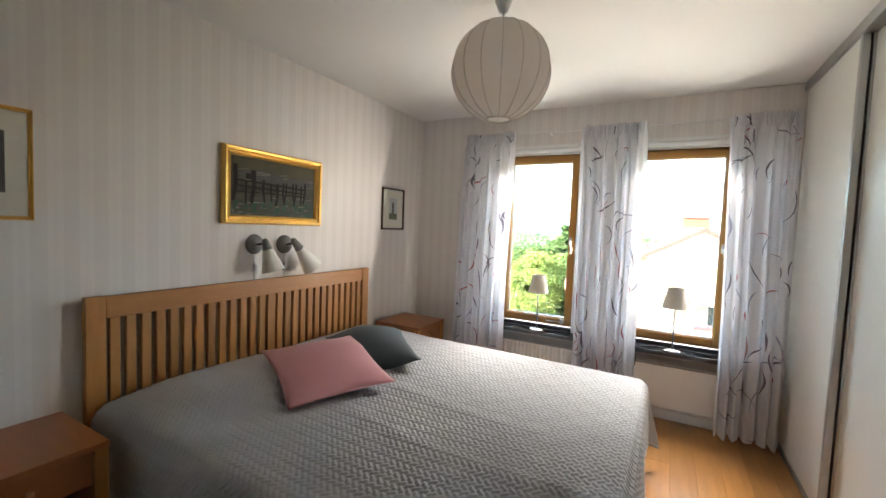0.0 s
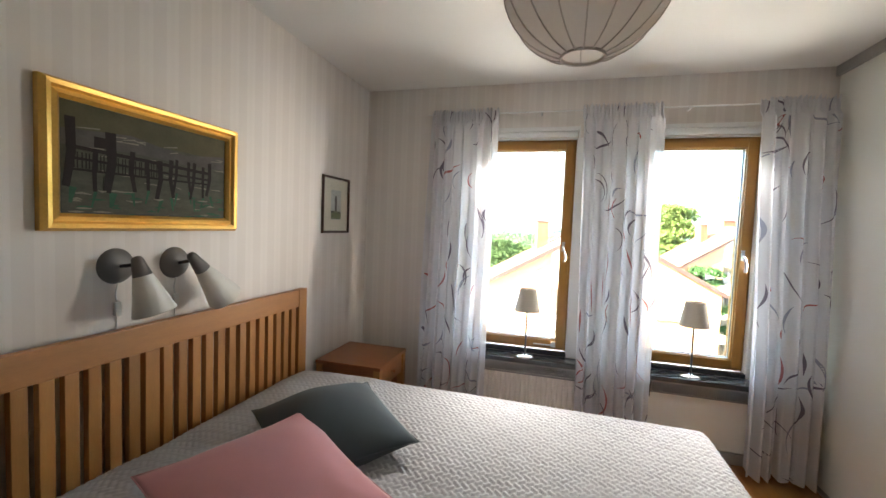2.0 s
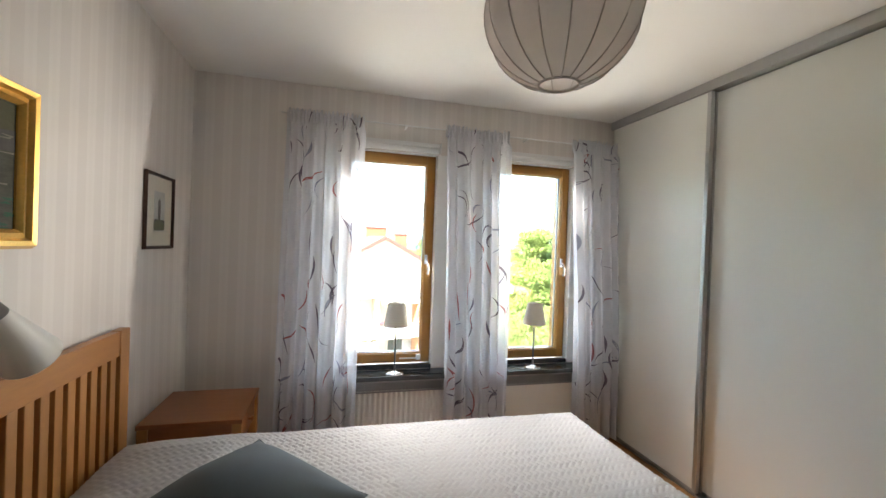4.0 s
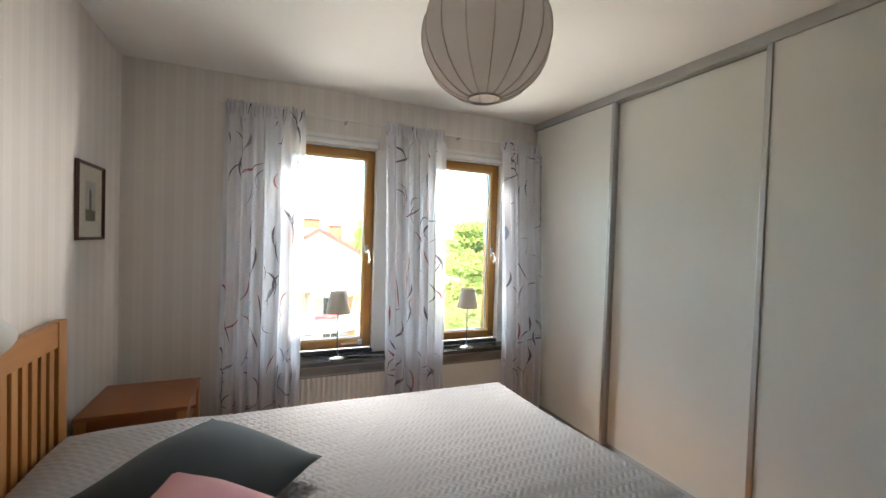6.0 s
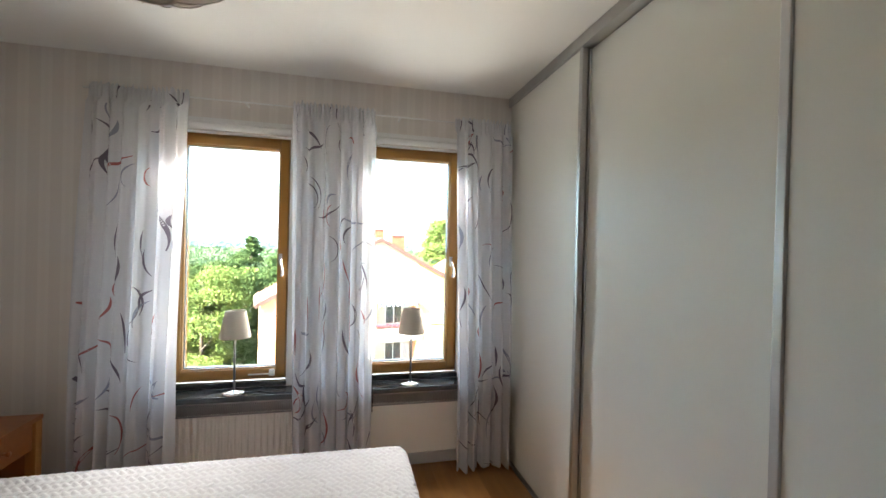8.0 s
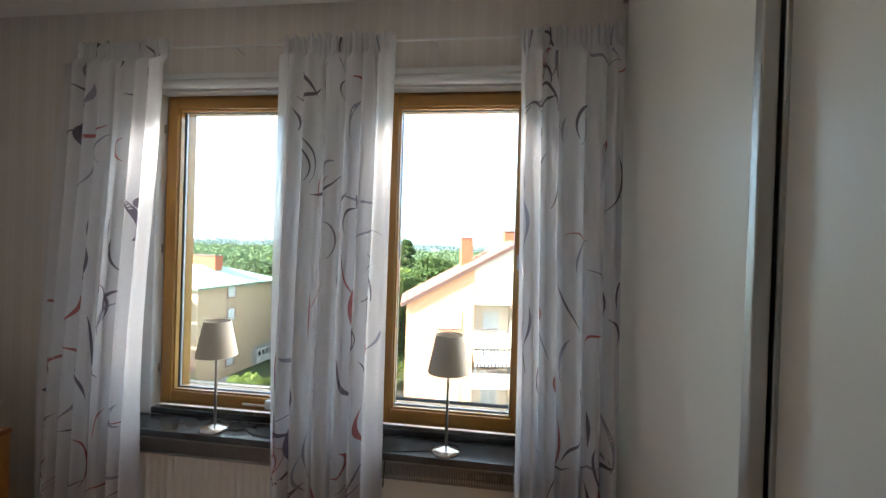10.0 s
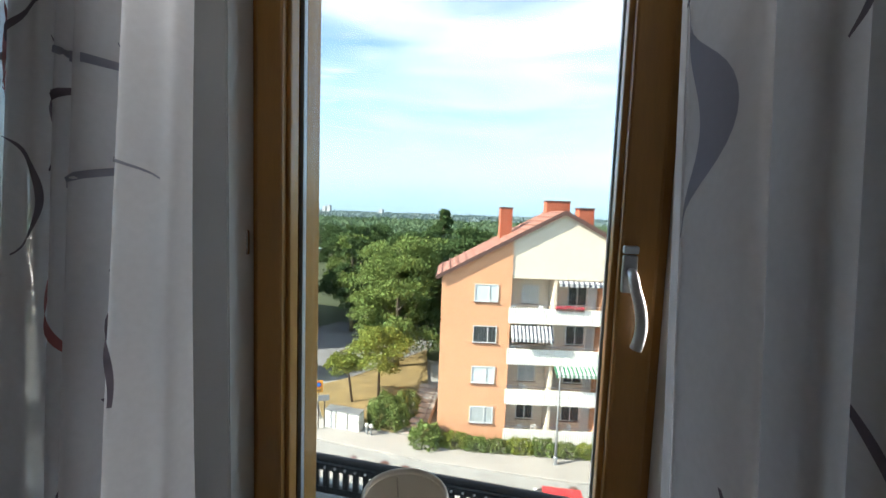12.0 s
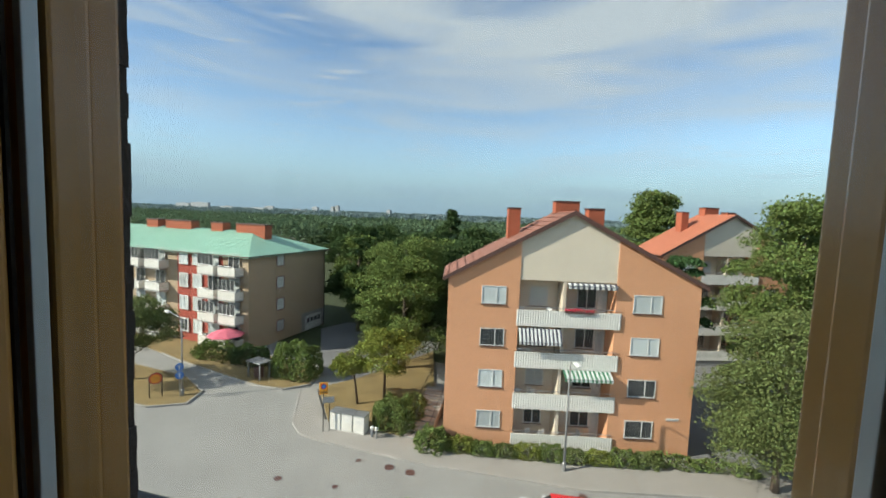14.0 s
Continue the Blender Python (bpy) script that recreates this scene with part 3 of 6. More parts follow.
# ---- wardrobe with sliding doors ----
WF = 3.02
ward = thing("wardrobe", (WF, 0, 0), "built-in wardrobe with white sliding doors and metal profiles", "wardrobe")
part("body", box(0.09, 0.64, BACK + 0.001, FRONT - 0.002, 0.0, CEILING - 0.001), DOOR_WHITE, ward)
part("top_track", box(-0.012, 0.088, BACK + 0.001, FRONT - 0.002, 2.405, CEILING - 0.001, 0.003), ALU, ward, "aluminium top track")
part("bottom_track", box(-0.004, 0.088, BACK + 0.001, FRONT - 0.002, 0.0005, 0.012, 0.002), ALU, ward, "aluminium floor track")
for k, (ya, yb) in enumerate(((-0.05, -0.950), (-0.920, -1.895), (-1.872, -2.84), (-2.81, -3.76), (-3.73, BACK + 0.003))):
    x0 = 0.004 if k % 2 == 0 else 0.046
    d = part("door", box(x0, x0 + 0.016, yb + 0.012, ya - 0.012, 0.030, 2.40 if k % 2 else 2.404), DOOR_WHITE, ward, "smooth white sliding door")
    for yy in (ya, yb):
        s = -1 if yy == ya else 1
        y0, y1 = sorted((yy, yy + s * 0.028))
        if yy == ya and k == 0:
            continue
        part("profile", box(x0 - 0.010, x0 + 0.022, y0, y1, 0.020, 2.404, 0.006, seg=3), ALU, d, "aluminium edge profile")
    part("bottom_rail", box(x0 - 0.003, x0 + 0.019, yb + 0.028, ya - 0.028, 0.014, 0.032, 0.002), ALU, d)

# ---- bed ----
bed = thing("bed", (0, 0, 0), "wide beech bed with a slatted headboard", "bed")
HB0, HB1, HBT = -2.815, -0.905, 1.045
HX0, HX1 = 0.050, 0.085
hb = part("headboard_top_rail", box(HX0, HX1, HB0 + 0.075, HB1 - 0.075, 0.945, HBT, 0.004), BEECH, bed, "beech top rail")
for ya, yb in ((HB0, HB0 + 0.0745), (HB1 - 0.0745, HB1)):
    part("headboard_post", box(HX0 - 0.003, HX1 + 0.003, ya, yb, 0.0, HBT + 0.002, 0.004), BEECH_Z, bed, "beech post")
mid = (HB0 + HB1) / 2
part("headboard_stile", box(HX0 + 0.002, HX1 - 0.002, mid - 0.028, mid + 0.028, 0.30, 0.9445, 0.003), BEECH_Z, bed)
part("headboard_lower_rail", box(HX0, HX1, HB0 + 0.075, HB1 - 0.075, 0.20, 0.2995, 0.003), BEECH, bed)
slat_me = None
for a, b in ((HB0 + 0.0745, mid - 0.028), (mid + 0.028, HB1 - 0.0745)):
    n = 13
    pitch = (b - a) / (n + 0.15)
    for k in range(n):
        yc = a + pitch * (k + 0.575)
        if slat_me is None:
            first = part("slat", box(-0.013, 0.013, -0.020, 0.020, 0.30, 0.9445, 0.003), BEECH_Z, bed)
            slat_me = first.data
            s = first
        else:
            s = new("slat", slat_me)
            s.parent = bed
        s.location = ((HX0 + HX1) / 2, yc, 0)
part("mattress", box(0.10, 2.17, -2.77, -0.93, 0.20, 0.50, 0.04), SHEET, bed)
part("bed_base", box(0.10, 2.15, -2.76, -0.94, 0.09, 0.1995, 0.01), BEECH, bed)
for x in (0.2, 2.08):
    for y in (-2.7, -1.0):
        part("leg", box(x - 0.03, x + 0.03, y - 0.03, y + 0.03, 0.0, 0.0895, 0.003), BEECH_Z, bed)


def herring(u, v, w=0.0205, n=2):
    """Height of a quilted herringbone of strips, 0 at the seams to 1."""
    p, q = (u + v) * 0.70711 / w, (v - u) * 0.70711 / w
    i, j = np.floor(p), np.floor(q)
    r = np.mod(i - j, 2 * n)
    flat = r < n
    along = np.where(flat, p - (i - r), q - (j - (2 * n - 1 - r)))
    across = np.where(flat, q - j, p - i)
    e = np.minimum(np.minimum(across, 1 - across), np.minimum(along, n - along))
    return np.clip(e / 0.26, 0, 1) ** 0.7


def bedspread():
    """One quilted spread: a flat top with rolled edges that hang down three sides."""
    step = 0.0056
    x0, x1, y0, y1, top = 0.10, 2.215, -2.80, -0.885, 0.552
    drop = 0.36
    gx = np.arange(0, x1 - x0 + drop, step)
    gy = np.arange(-drop, y1 - y0 + drop, step)
    U, V = np.meshgrid(gx, gy, indexing="ij")
    r = 0.065

    def roll(s, edge):
        """Place and drop of cloth that runs s along the top and over the edge."""
        over = s - (edge - r)
        arc = np.clip(over / r, 0, math.pi / 2)
        past = np.maximum(over - r * math.pi / 2, 0)
        return np.where(over > 0, edge - r + r * np.sin(arc), s), np.where(over > 0, r * (1 - np.cos(arc)) + past, 0), past

    px, dx, ex = roll(U, x1 - x0)
    py1, dy1, ey1 = roll(V, y1 - y0)
    py2, dy2, ey2 = roll((y1 - y0) - V, y1 - y0)
    py = np.where(V > (y1 - y0) / 2, py1, (y1 - y0) - py2)
    dy = np.maximum(dy1, dy2)
    both = np.minimum(dx, dy)
    X, Y = x0 + px, y0 + py
    Z = top - np.maximum(dx, dy) - 0.12 * both
    ends = np.where(V > (y1 - y0) / 2, 1.0, -1.0)
    # slack corners stand out, sides flare a little
    X += 0.06 * ex + 0.16 * np.minimum(ex, np.maximum(ey1, ey2)) 
    Y += ends * (0.07 * np.maximum(ey1, ey2) + 0.12 * np.minimum(ex, np.maximum(ey1, ey2)))
    fold = np.sin(U * 7.0 + 1.0) * 0.014 * np.clip(np.maximum(ey1, ey2) / 0.3, 0, 1)
    Y += ends * fold
    X += np.sin(V * 6.3 + 0.6) * 0.012 * np.clip(ex / 0.3, 0, 1)
    onto = (dx < 0.02) & (dy < 0.02)
    # pillows under the head end
    head = 0.075 * np.exp(-((U - 0.28) / 0.26) ** 4) * (1 - 0.35 * np.exp(-((V - 0.96) / 0.10) ** 2))
    head *= np.clip(V / 0.25, 0, 1) * np.clip((y1 - y0 - V) / 0.25, 0, 1)
    wav = 0.006 * np.sin(U * 3.1 + 1.4 * np.sin(V * 2.3)) + 0.005 * np.sin(V * 4.1 + 2.0 * np.sin(U * 1.7))
    crease = 0.010 * np.exp(-((V - 0.95 - 0.06 * np.sin(U * 3)) / 0.05) ** 2) * np.clip((U - 0.5) * 2, 0, 1) * np.clip((1.9 - U) * 2, 0, 1)
    crease += 0.008 * np.exp(-((V - 0.62 - 0.10 * np.sin(U * 2.2 + 1)) / 0.04) ** 2) * np.clip((U - 0.6) * 2, 0, 1)
    lift = herring(V, U) * 0.0115 * np.clip((U - 0.05) / 0.5, 0.5, 1.0)
    Z += head + (1.3 * wav + 1.1 * crease) * (onto * 1.0) + lift * onto
    side = ~onto
    X += np.where(side & (dx >= dy), lift, 0)
    Y += np.where(side & (dy > dx), lift * ends, 0)
    Z = np.maximum(Z, 0.05)
    nx, ny = U.shape
    verts = np.stack([X, Y, Z], -1).reshape(-1, 3)
    idx = np.arange(nx * ny).reshape(nx, ny)
    faces = np.stack([idx[:-1, :-1], idx[1:, :-1], idx[1:, 1:], idx[:-1, 1:]], -1).reshape(-1, 4)
    me = bpy.data.meshes.new("bedspread")
    me.from_pydata(verts.tolist(), [], faces.tolist())
    me.update()
    ob = finish("bedspread", me, QUILT, smooth=True)
    edge = [verts[idx[i, 0]] for i in range(0, nx, 3)] + [verts[idx[nx - 1, j]] for j in range(0, ny, 3)] + [verts[idx[i, ny - 1]] for i in range(nx - 1, -1, -3)]
    part("hem", tube([tuple(p) for p in edge], 0.006, 5), QUILT, ob, "bound grey hem", True)
    return tagged(ob, "light grey quilted bedspread in a herringbone pattern on the bed", "bedspread")


bedspread()


def cushion(name, material, at, along, across, wx, wy, th, label, seed):
    """A square stuffed cushion with drawn-out corners and a seam."""
    n = 36
    verts, faces = [], []
    rnd = random.Random(seed)
    ph = [rnd.uniform(0, 6) for _ in range(6)]
    for side in (1, -1):
        for j in range(n + 1):
            for i in range(n + 1):
                a, b = i / n * 2 - 1, j / n * 2 - 1
                pinch = 1 - 0.085 * (1 - abs(b) ** 2) * abs(a) ** 3 
                pinch2 = 1 - 0.085 * (1 - abs(a) ** 2) * abs(b) ** 3
                h = (max(0.0, (1 - a * a)) ** 0.66) * (max(0.0, (1 - b * b)) ** 0.66)
                wr = 0.005 * math.sin(4 * a * b + 3 * a + ph[0]) + 0.003 * math.sin(5 * b + 4 * a * a + ph[1]) * (a * a + b * b) + 0.0035 * math.sin(21 * math.atan2(1.08 - abs(a), 1.08 - abs(b)) + ph[2]) * (abs(a * b)) ** 1.5 + 0.003 * math.sin(13 * a + ph[3]) * max(0.0, -b) ** 3
                verts.append((a * wx / 2 * pinch, b * wy / 2 * pinch2, side * (th / 2 * h + wr * h)))
    m = (n + 1) ** 2
    for s in (0, 1):
        for j in range(n):
            for i in range(n):
                q = s * m + j * (n + 1) + i
                f = (q, q + 1, q + n + 2, q + n + 1)
                faces.append(f if s == 0 else f[::-1])
    c = raw(name, verts, faces, material, smooth=True)
    bm = bmesh.new()
    bm.from_mesh(c.data)
    bmesh.ops.remove_doubles(bm, verts=bm.verts, dist=0.0004)
    bm.to_mesh(c.data)
    bm.free()
    ax = Vector(along).normalized()
    az = ax.cross(Vector(across)).normalized()
    c.matrix_basis = Matrix.Translation(at) @ Matrix((ax, az.cross(ax), az)).transposed().to_4x4()
    rim = [(a * wx / 2 * (1 - 0.085 * (1 - abs(b) ** 2) * abs(a) ** 3), b * wy / 2 * (1 - 0.085 * (1 - abs(a) ** 2) * abs(b) ** 3), 0.0)
           for a, b in [(k / 9 - 1, -1) for k in range(18)] + [(1, k / 9 - 1) for k in range(18)] + [(1 - k / 9, 1) for k in range(18)] + [(-1, 1 - k / 9) for k in range(19)]]
    part("seam", tube(rim, 0.0018, 5), material, c, "", True)
    return tagged(c, label, "cushion", "cushions on the bed")


cushion("cushion", PINK, (0.728, -2.022, 0.655), (0.41, -0.18, -0.13), (0.19, 0.49, 0.03), 0.50, 0.55, 0.14, "dusty pink cotton cushion leaning on the slate one", 5)
cushion("cushion", SLATE, (0.68, -1.60, 0.640), (0.33, 0.375, 0.03), (-0.36, 0.30, 0.05), 0.51, 0.51, 0.25, "slate blue cotton cushion lying on the bed", 9)


# ---- bedside tables ----
def bedside(x, y):
    b = thing("bedside_table", (x, y, 0), "square reddish beech bedside table beside the bed", "bedside table", "bedside tables")
    part("top", box(-0.225, 0.225, -0.225, 0.225, 0.538, 0.560, 0.003), CHERRY, b)
    for sx in (-1, 1):
        for sy in (-1, 1):
            cx, cy = sx * 0.2, sy * 0.2
            part("leg", box(cx - 0.022, cx + 0.022, cy - 0.022, cy + 0.022, 0.0, 0.5375, 0.003), BEECH_Z, b)
    part("apron", box(-0.1775, 0.1775, 0.192, 0.212, 0.20, 0.5375, 0.002), CHERRY, b)
    part("apron", box(-0.1775, 0.1775, -0.212, -0.192, 0.20, 0.5375, 0.002), CHERRY, b)
    part("back", box(-0.212, -0.192, -0.1775, 0.1775, 0.40, 0.5375, 0.002), CHERRY, b)
    d = part("drawer", box(0.19, 0.210, -0.175, 0.175, 0.405, 0.533, 0.003), CHERRY, b, "plain drawer front")
    part("knob", lathe([(0.0, 0.028), (0.011, 0.026), (0.012, 0.02), (0.006, 0.012), (0.007, 0.0)], 16, (0.2102, 0, 0.47), axis="x"), CHERRY, d, "", True)
    part("shelf", box(-0.20, 0.20, -0.20, 0.20, 0.16, 0.178, 0.002), CHERRY, b)
    return b


bedside(0.275, -0.52)
bedside(0.235, -3.105)


# ---- pictures ----
def picture(yc, zc, w, h, fw, depth, fmat, label, category="picture"):
    p = thing("framed_picture", (LEFT, yc, zc), label, category, "pictures on the wall")
    bm = None
    for nm, a in (("frame_top", 0), ("frame_bottom", 1), ("frame_side", 2), ("frame_side", 3)):
        m = bmesh.new()
        L = w if a < 2 else h
        prof = [(0.0, 0.002), (0.0, depth * 0.55), (fw * 0.18, depth), (fw * 0.42, depth * 0.92), (fw * 0.55, depth * 0.62), (fw * 0.8, depth * 0.72), (fw * 0.92, depth * 0.55), (fw, depth * 0.42), (fw, 0.002)]
        ends = []
        for s in (-1, 1):
            ring = []
            for d, x in prof:
                al = s * (L / 2 - d)
                ac = (h if a < 2 else w) / 2 - d
                yv, zv = ((al, ac), (al, -ac), (ac, al), (-ac, al))[a]
                ring.append(m.verts.new((x, yv, zv)))
            ends.append(ring)
        for k in range(len(prof)):
            j = (k + 1) % len(prof)
            m.faces.new((ends[0][k], ends[0][j], ends[1][j], ends[1][k]))
        bmesh.ops.recalc_face_normals(m, faces=m.faces)
        part(nm, m, fmat, p)
    return p


def strip(points, widths, x, bm):
    """A flat brush stroke in the picture's plane (y, z)."""
    pts = [Vector((0, a, b)) for a, b in points]
    prev = None
    for i, c in enumerate(pts):
        d = (pts[min(i + 1, len(pts) - 1)] - pts[max(i - 1, 0)]).normalized()
        nrm = Vector((0, -d.z, d.y)) * (widths[i] if isinstance(widths, (list, tuple)) else widths) / 2
        a, b = bm.verts.new(c + nrm + Vector((x, 0, 0))), bm.verts.new(c - nrm + Vector((x, 0, 0)))
        if prev:
            bm.faces.new((prev[0], a, b, prev[1]))
        prev = (a, b)


big = picture(-1.808, 1.612, 0.745, 0.455, 0.055, 0.042, GOLD, "gilt framed oil painting of a wooden jetty")
IW, IH = 0.645, 0.355
part("canvas", box(0.002, 0.012, -IW / 2, IW / 2, -IH / 2, IH / 2), OIL_SEA, big, "dark oil painting")
rnd = random.Random(4)
pm = bmesh.new()
strip([(-IW / 2, 0.13), (0, 0.135), (IW / 2, 0.13)], 0.095, 0.0125, pm)
part("painted_sky", pm, OIL_SKY, big)
pm = bmesh.new()
strip([(-IW / 2, 0.06), (-0.1, 0.075), (0.0, 0.065), (0.12, 0.055), (IW / 2, 0.07)], [0.05, 0.06, 0.045, 0.04, 0.06], 0.0130, pm)
part("painted_hill", pm, OIL_HILL, big)
pm, pg, pp = bmesh.new(), bmesh.new(), bmesh.new()
for yv, zt, zb, wv in ((-0.285, 0.125, -0.09, 0.022), (-0.165, 0.10, -0.10, 0.026), (-0.10, 0.05, -0.09, 0.014), (-0.04, 0.03, -0.08, 0.012), (0.01, 0.035, -0.11, 0.016), (0.05, 0.045, -0.10, 0.014), (0.075, 0.05, -0.08, 0.010), (0.13, 0.05, -0.07, 0.011), (0.155, 0.05, -0.10, 0.012), (0.20, 0.04, -0.09, 0.011), (0.235, 0.06, -0.08, 0.014), (-0.22, 0.03, -0.10, 0.012)):
    strip([(yv + rnd.uniform(-0.006, 0.006), zt), (yv, (zt + zb) / 2), (yv + rnd.uniform(-0.02, 0.02), zb)], [wv * 1.35, wv * 1.2, wv], 0.0142, pm)
    strip([(yv + 0.004, zb), (yv + rnd.uniform(-0.02, 0.02), zb - 0.05)], [wv, wv * 0.4], 0.0138, pg)
for z0, z1, wv in ((0.035, 0.015, 0.012), (0.0, -0.012, 0.008), (-0.035, -0.03, 0.007)):
    strip([(-0.30, z0), (0.0, (z0 + z1) / 2), (0.24, z1)], wv, 0.0139, pm)
strip([(-0.22, 0.06), (-0.18, 0.06)], 0.035, 0.0143, pm)
for k in range(26):
    yv = -0.28 + k * 0.0115 + rnd.uniform(-0.003, 0.003)
    strip([(yv, 0.02), (yv, -0.03)], 0.004, 0.0137, pm)
for k in range(46):
    yv, zv, ln = rnd.uniform(-0.31, 0.29), rnd.uniform(-0.17, -0.085), rnd.uniform(0.02, 0.06)
    strip([(yv, zv), (yv + ln / 2, zv + rnd.uniform(-0.004, 0.004)), (yv + ln, zv)], [0.002, 0.007, 0.002], 0.0134 + 0.00002 * k, (pg, pp)[k % 3 == 0])
for k in range(26):
    yv, zv, ln = rnd.uniform(-0.31, 0.27), rnd.uniform(-0.08, 0.10), rnd.uniform(0.02, 0.07)
    strip([(yv, zv), (yv + ln, zv + rnd.uniform(-0.01, 0.01))], [0.002, 0.005], 0.0132 + 0.00001 * k, pp)
part("painted_jetty", pm, OIL_DARK, big)
part("painted_water", pg, OIL_GREEN, big)["kind"] = "stuff"
part("painted_glint", pp, OIL_PALE, big)["kind"] = "stuff"


def print_picture(yc, zc, w, h, fw, fmat, label, tower=True, iw=0.11, ih=0.19, dz=0.0):
    p = picture(yc, zc, w, h, fw, 0.02, fmat, label)
    part("mount", box(0.002, 0.008, -w / 2 + fw * 0.6, w / 2 - fw * 0.6, -h / 2 + fw * 0.6, h / 2 - fw * 0.6), MATBOARD, p, "cream paper mount")
    part("image", box(0.0081, 0.0092, -iw / 2, iw / 2, dz - ih / 2, dz + ih / 2), WASH_SKY if tower else INK, p, "small printed view")
    m1, m2 = bmesh.new(), bmesh.new()
    r = random.Random(int(w * 1000))
    if tower:
        strip([(-0.004, dz - 0.055), (-0.004, dz + 0.045)], 0.030, 0.0096, m1)
        strip([(-0.004, dz + 0.045), (-0.004, dz + 0.062)], [0.030, 0.016], 0.0096, m1)
        strip([(-iw / 2, dz - 0.05), (iw / 2, dz - 0.055)], 0.022, 0.0095, m1)
        strip([(-iw / 2 + 0.001, dz - 0.076), (iw / 2 - 0.001, dz - 0.076)], 0.036, 0.0097, m2)
        for k in range(14):
            yv = r.uniform(-iw / 2 + 0.01, iw / 2 - 0.01)
            strip([(yv, dz - 0.06), (yv + r.uniform(-0.006, 0.006), dz - 0.06 + r.uniform(0.01, 0.03))], [0.012, 0.004], 0.0098 + k * 0.00001, m2)
    else:
        for k in range(30):
            yv, zv = r.uniform(-iw / 2 + 0.02, iw / 2 - 0.02), r.uniform(dz - ih / 2 + 0.01, dz + ih / 2 - 0.01)
            strip([(yv - 0.015, zv), (yv + 0.015, zv + r.uniform(-0.006, 0.006))], r.uniform(0.002, 0.008), 0.0094 + k * 0.00001, m1)
        m2.verts.new((0.0095, 0, 0))
    part("ink_drawing", m1, INK if tower else OIL_PALE, p)
    part("wash", m2, WASH_GREEN, p)
    g = part("glass", box(0.0105, 0.012, -w / 2 + fw * 0.7, w / 2 - fw * 0.7, -h / 2 + fw * 0.7, h / 2 - fw * 0.7), PICTURE_GLASS, p, "picture glass")
    g.visible_shadow = False
    return p


print_picture(-0.520, 1.557, 0.335, 0.378, 0.016, DARKWOOD, "small dark framed watercolour of a tower", True, 0.125, 0.20, 0.0)
print_picture(-3.175, 1.595, 0.43, 0.435, 0.016, GOLD, "narrow gilt framed print on a cream mount", False, 0.27, 0.235, 0.005)


# ---- reading lamps ----
def wall_lamp(y, z, cap, tip):
    t = thing("wall_lamp", (LEFT, y, z), "grey wall lamp with a white conical shade", "lamp", "reading lamps above the bed")
    part("wall_plate", lathe([(0.0, 0.030), (0.030, 0.028), (0.056, 0.016), (0.062, 0.004), (0.062, 0.0005)], 36, axis="x"), GREY_METAL, t, "round domed grey plate", True)
    c, e = Vector(cap) - Vector((LEFT, y, z)), Vector(tip) - Vector((LEFT, y, z))
    j = c.lerp(e, 0.14)
    part("arm", tube([(0.026, 0.0, 0.0), (0.05, (j.y) * 0.35, j.z * 0.3), tuple(j)], 0.007, 10), BLACK, t, "short dark arm", True)
    d = (e - c)
    q = d.to_track_quat("Z", "Y").to_matrix().to_4x4()
    L = d.length
    cap_bm = lathe([(0.0, 0.0), (0.013, 0.003), (0.018, 0.012), (0.030, L * 0.34), (0.028, L * 0.34)], 28)
    bmesh.ops.transform(cap_bm, matrix=Matrix.Translation(c) @ q, verts=cap_bm.verts)
    part("cap", cap_bm, GREY_METAL, t, "grey metal cap", True)
    sh = lathe([(0.0285, L * 0.32), (0.068, L * 0.99), (0.066, L), (0.063, L * 0.99), (0.026, L * 0.33), (0.0285, L * 0.32)], 36)
    bmesh.ops.transform(sh, matrix=Matrix.Translation(c) @ q, verts=sh.verts)
    part("shade", sh, OPAL, t, "white opal cone", True)
    part("cord", tube([(0.012, 0.0, -0.058), (0.006, -0.004, -0.10), (0.005, 0.003, -0.13), (0.005, 0.0, -0.22), (0.005, 0.01, -0.36)], 0.0026, 6), CABLE, t, "white cord", True)
    part("switch", box(0.001, 0.015, -0.010, 0.012, -0.175, -0.125, 0.004), CABLE, t, "inline switch")
    return t


wall_lamp(-1.955, 1.262, (0.125, -1.955, 1.302), (0.160, -1.915, 1.105))
wall_lamp(-1.730, 1.258, (0.125, -1.745, 1.300), (0.150, -1.590, 1.105))


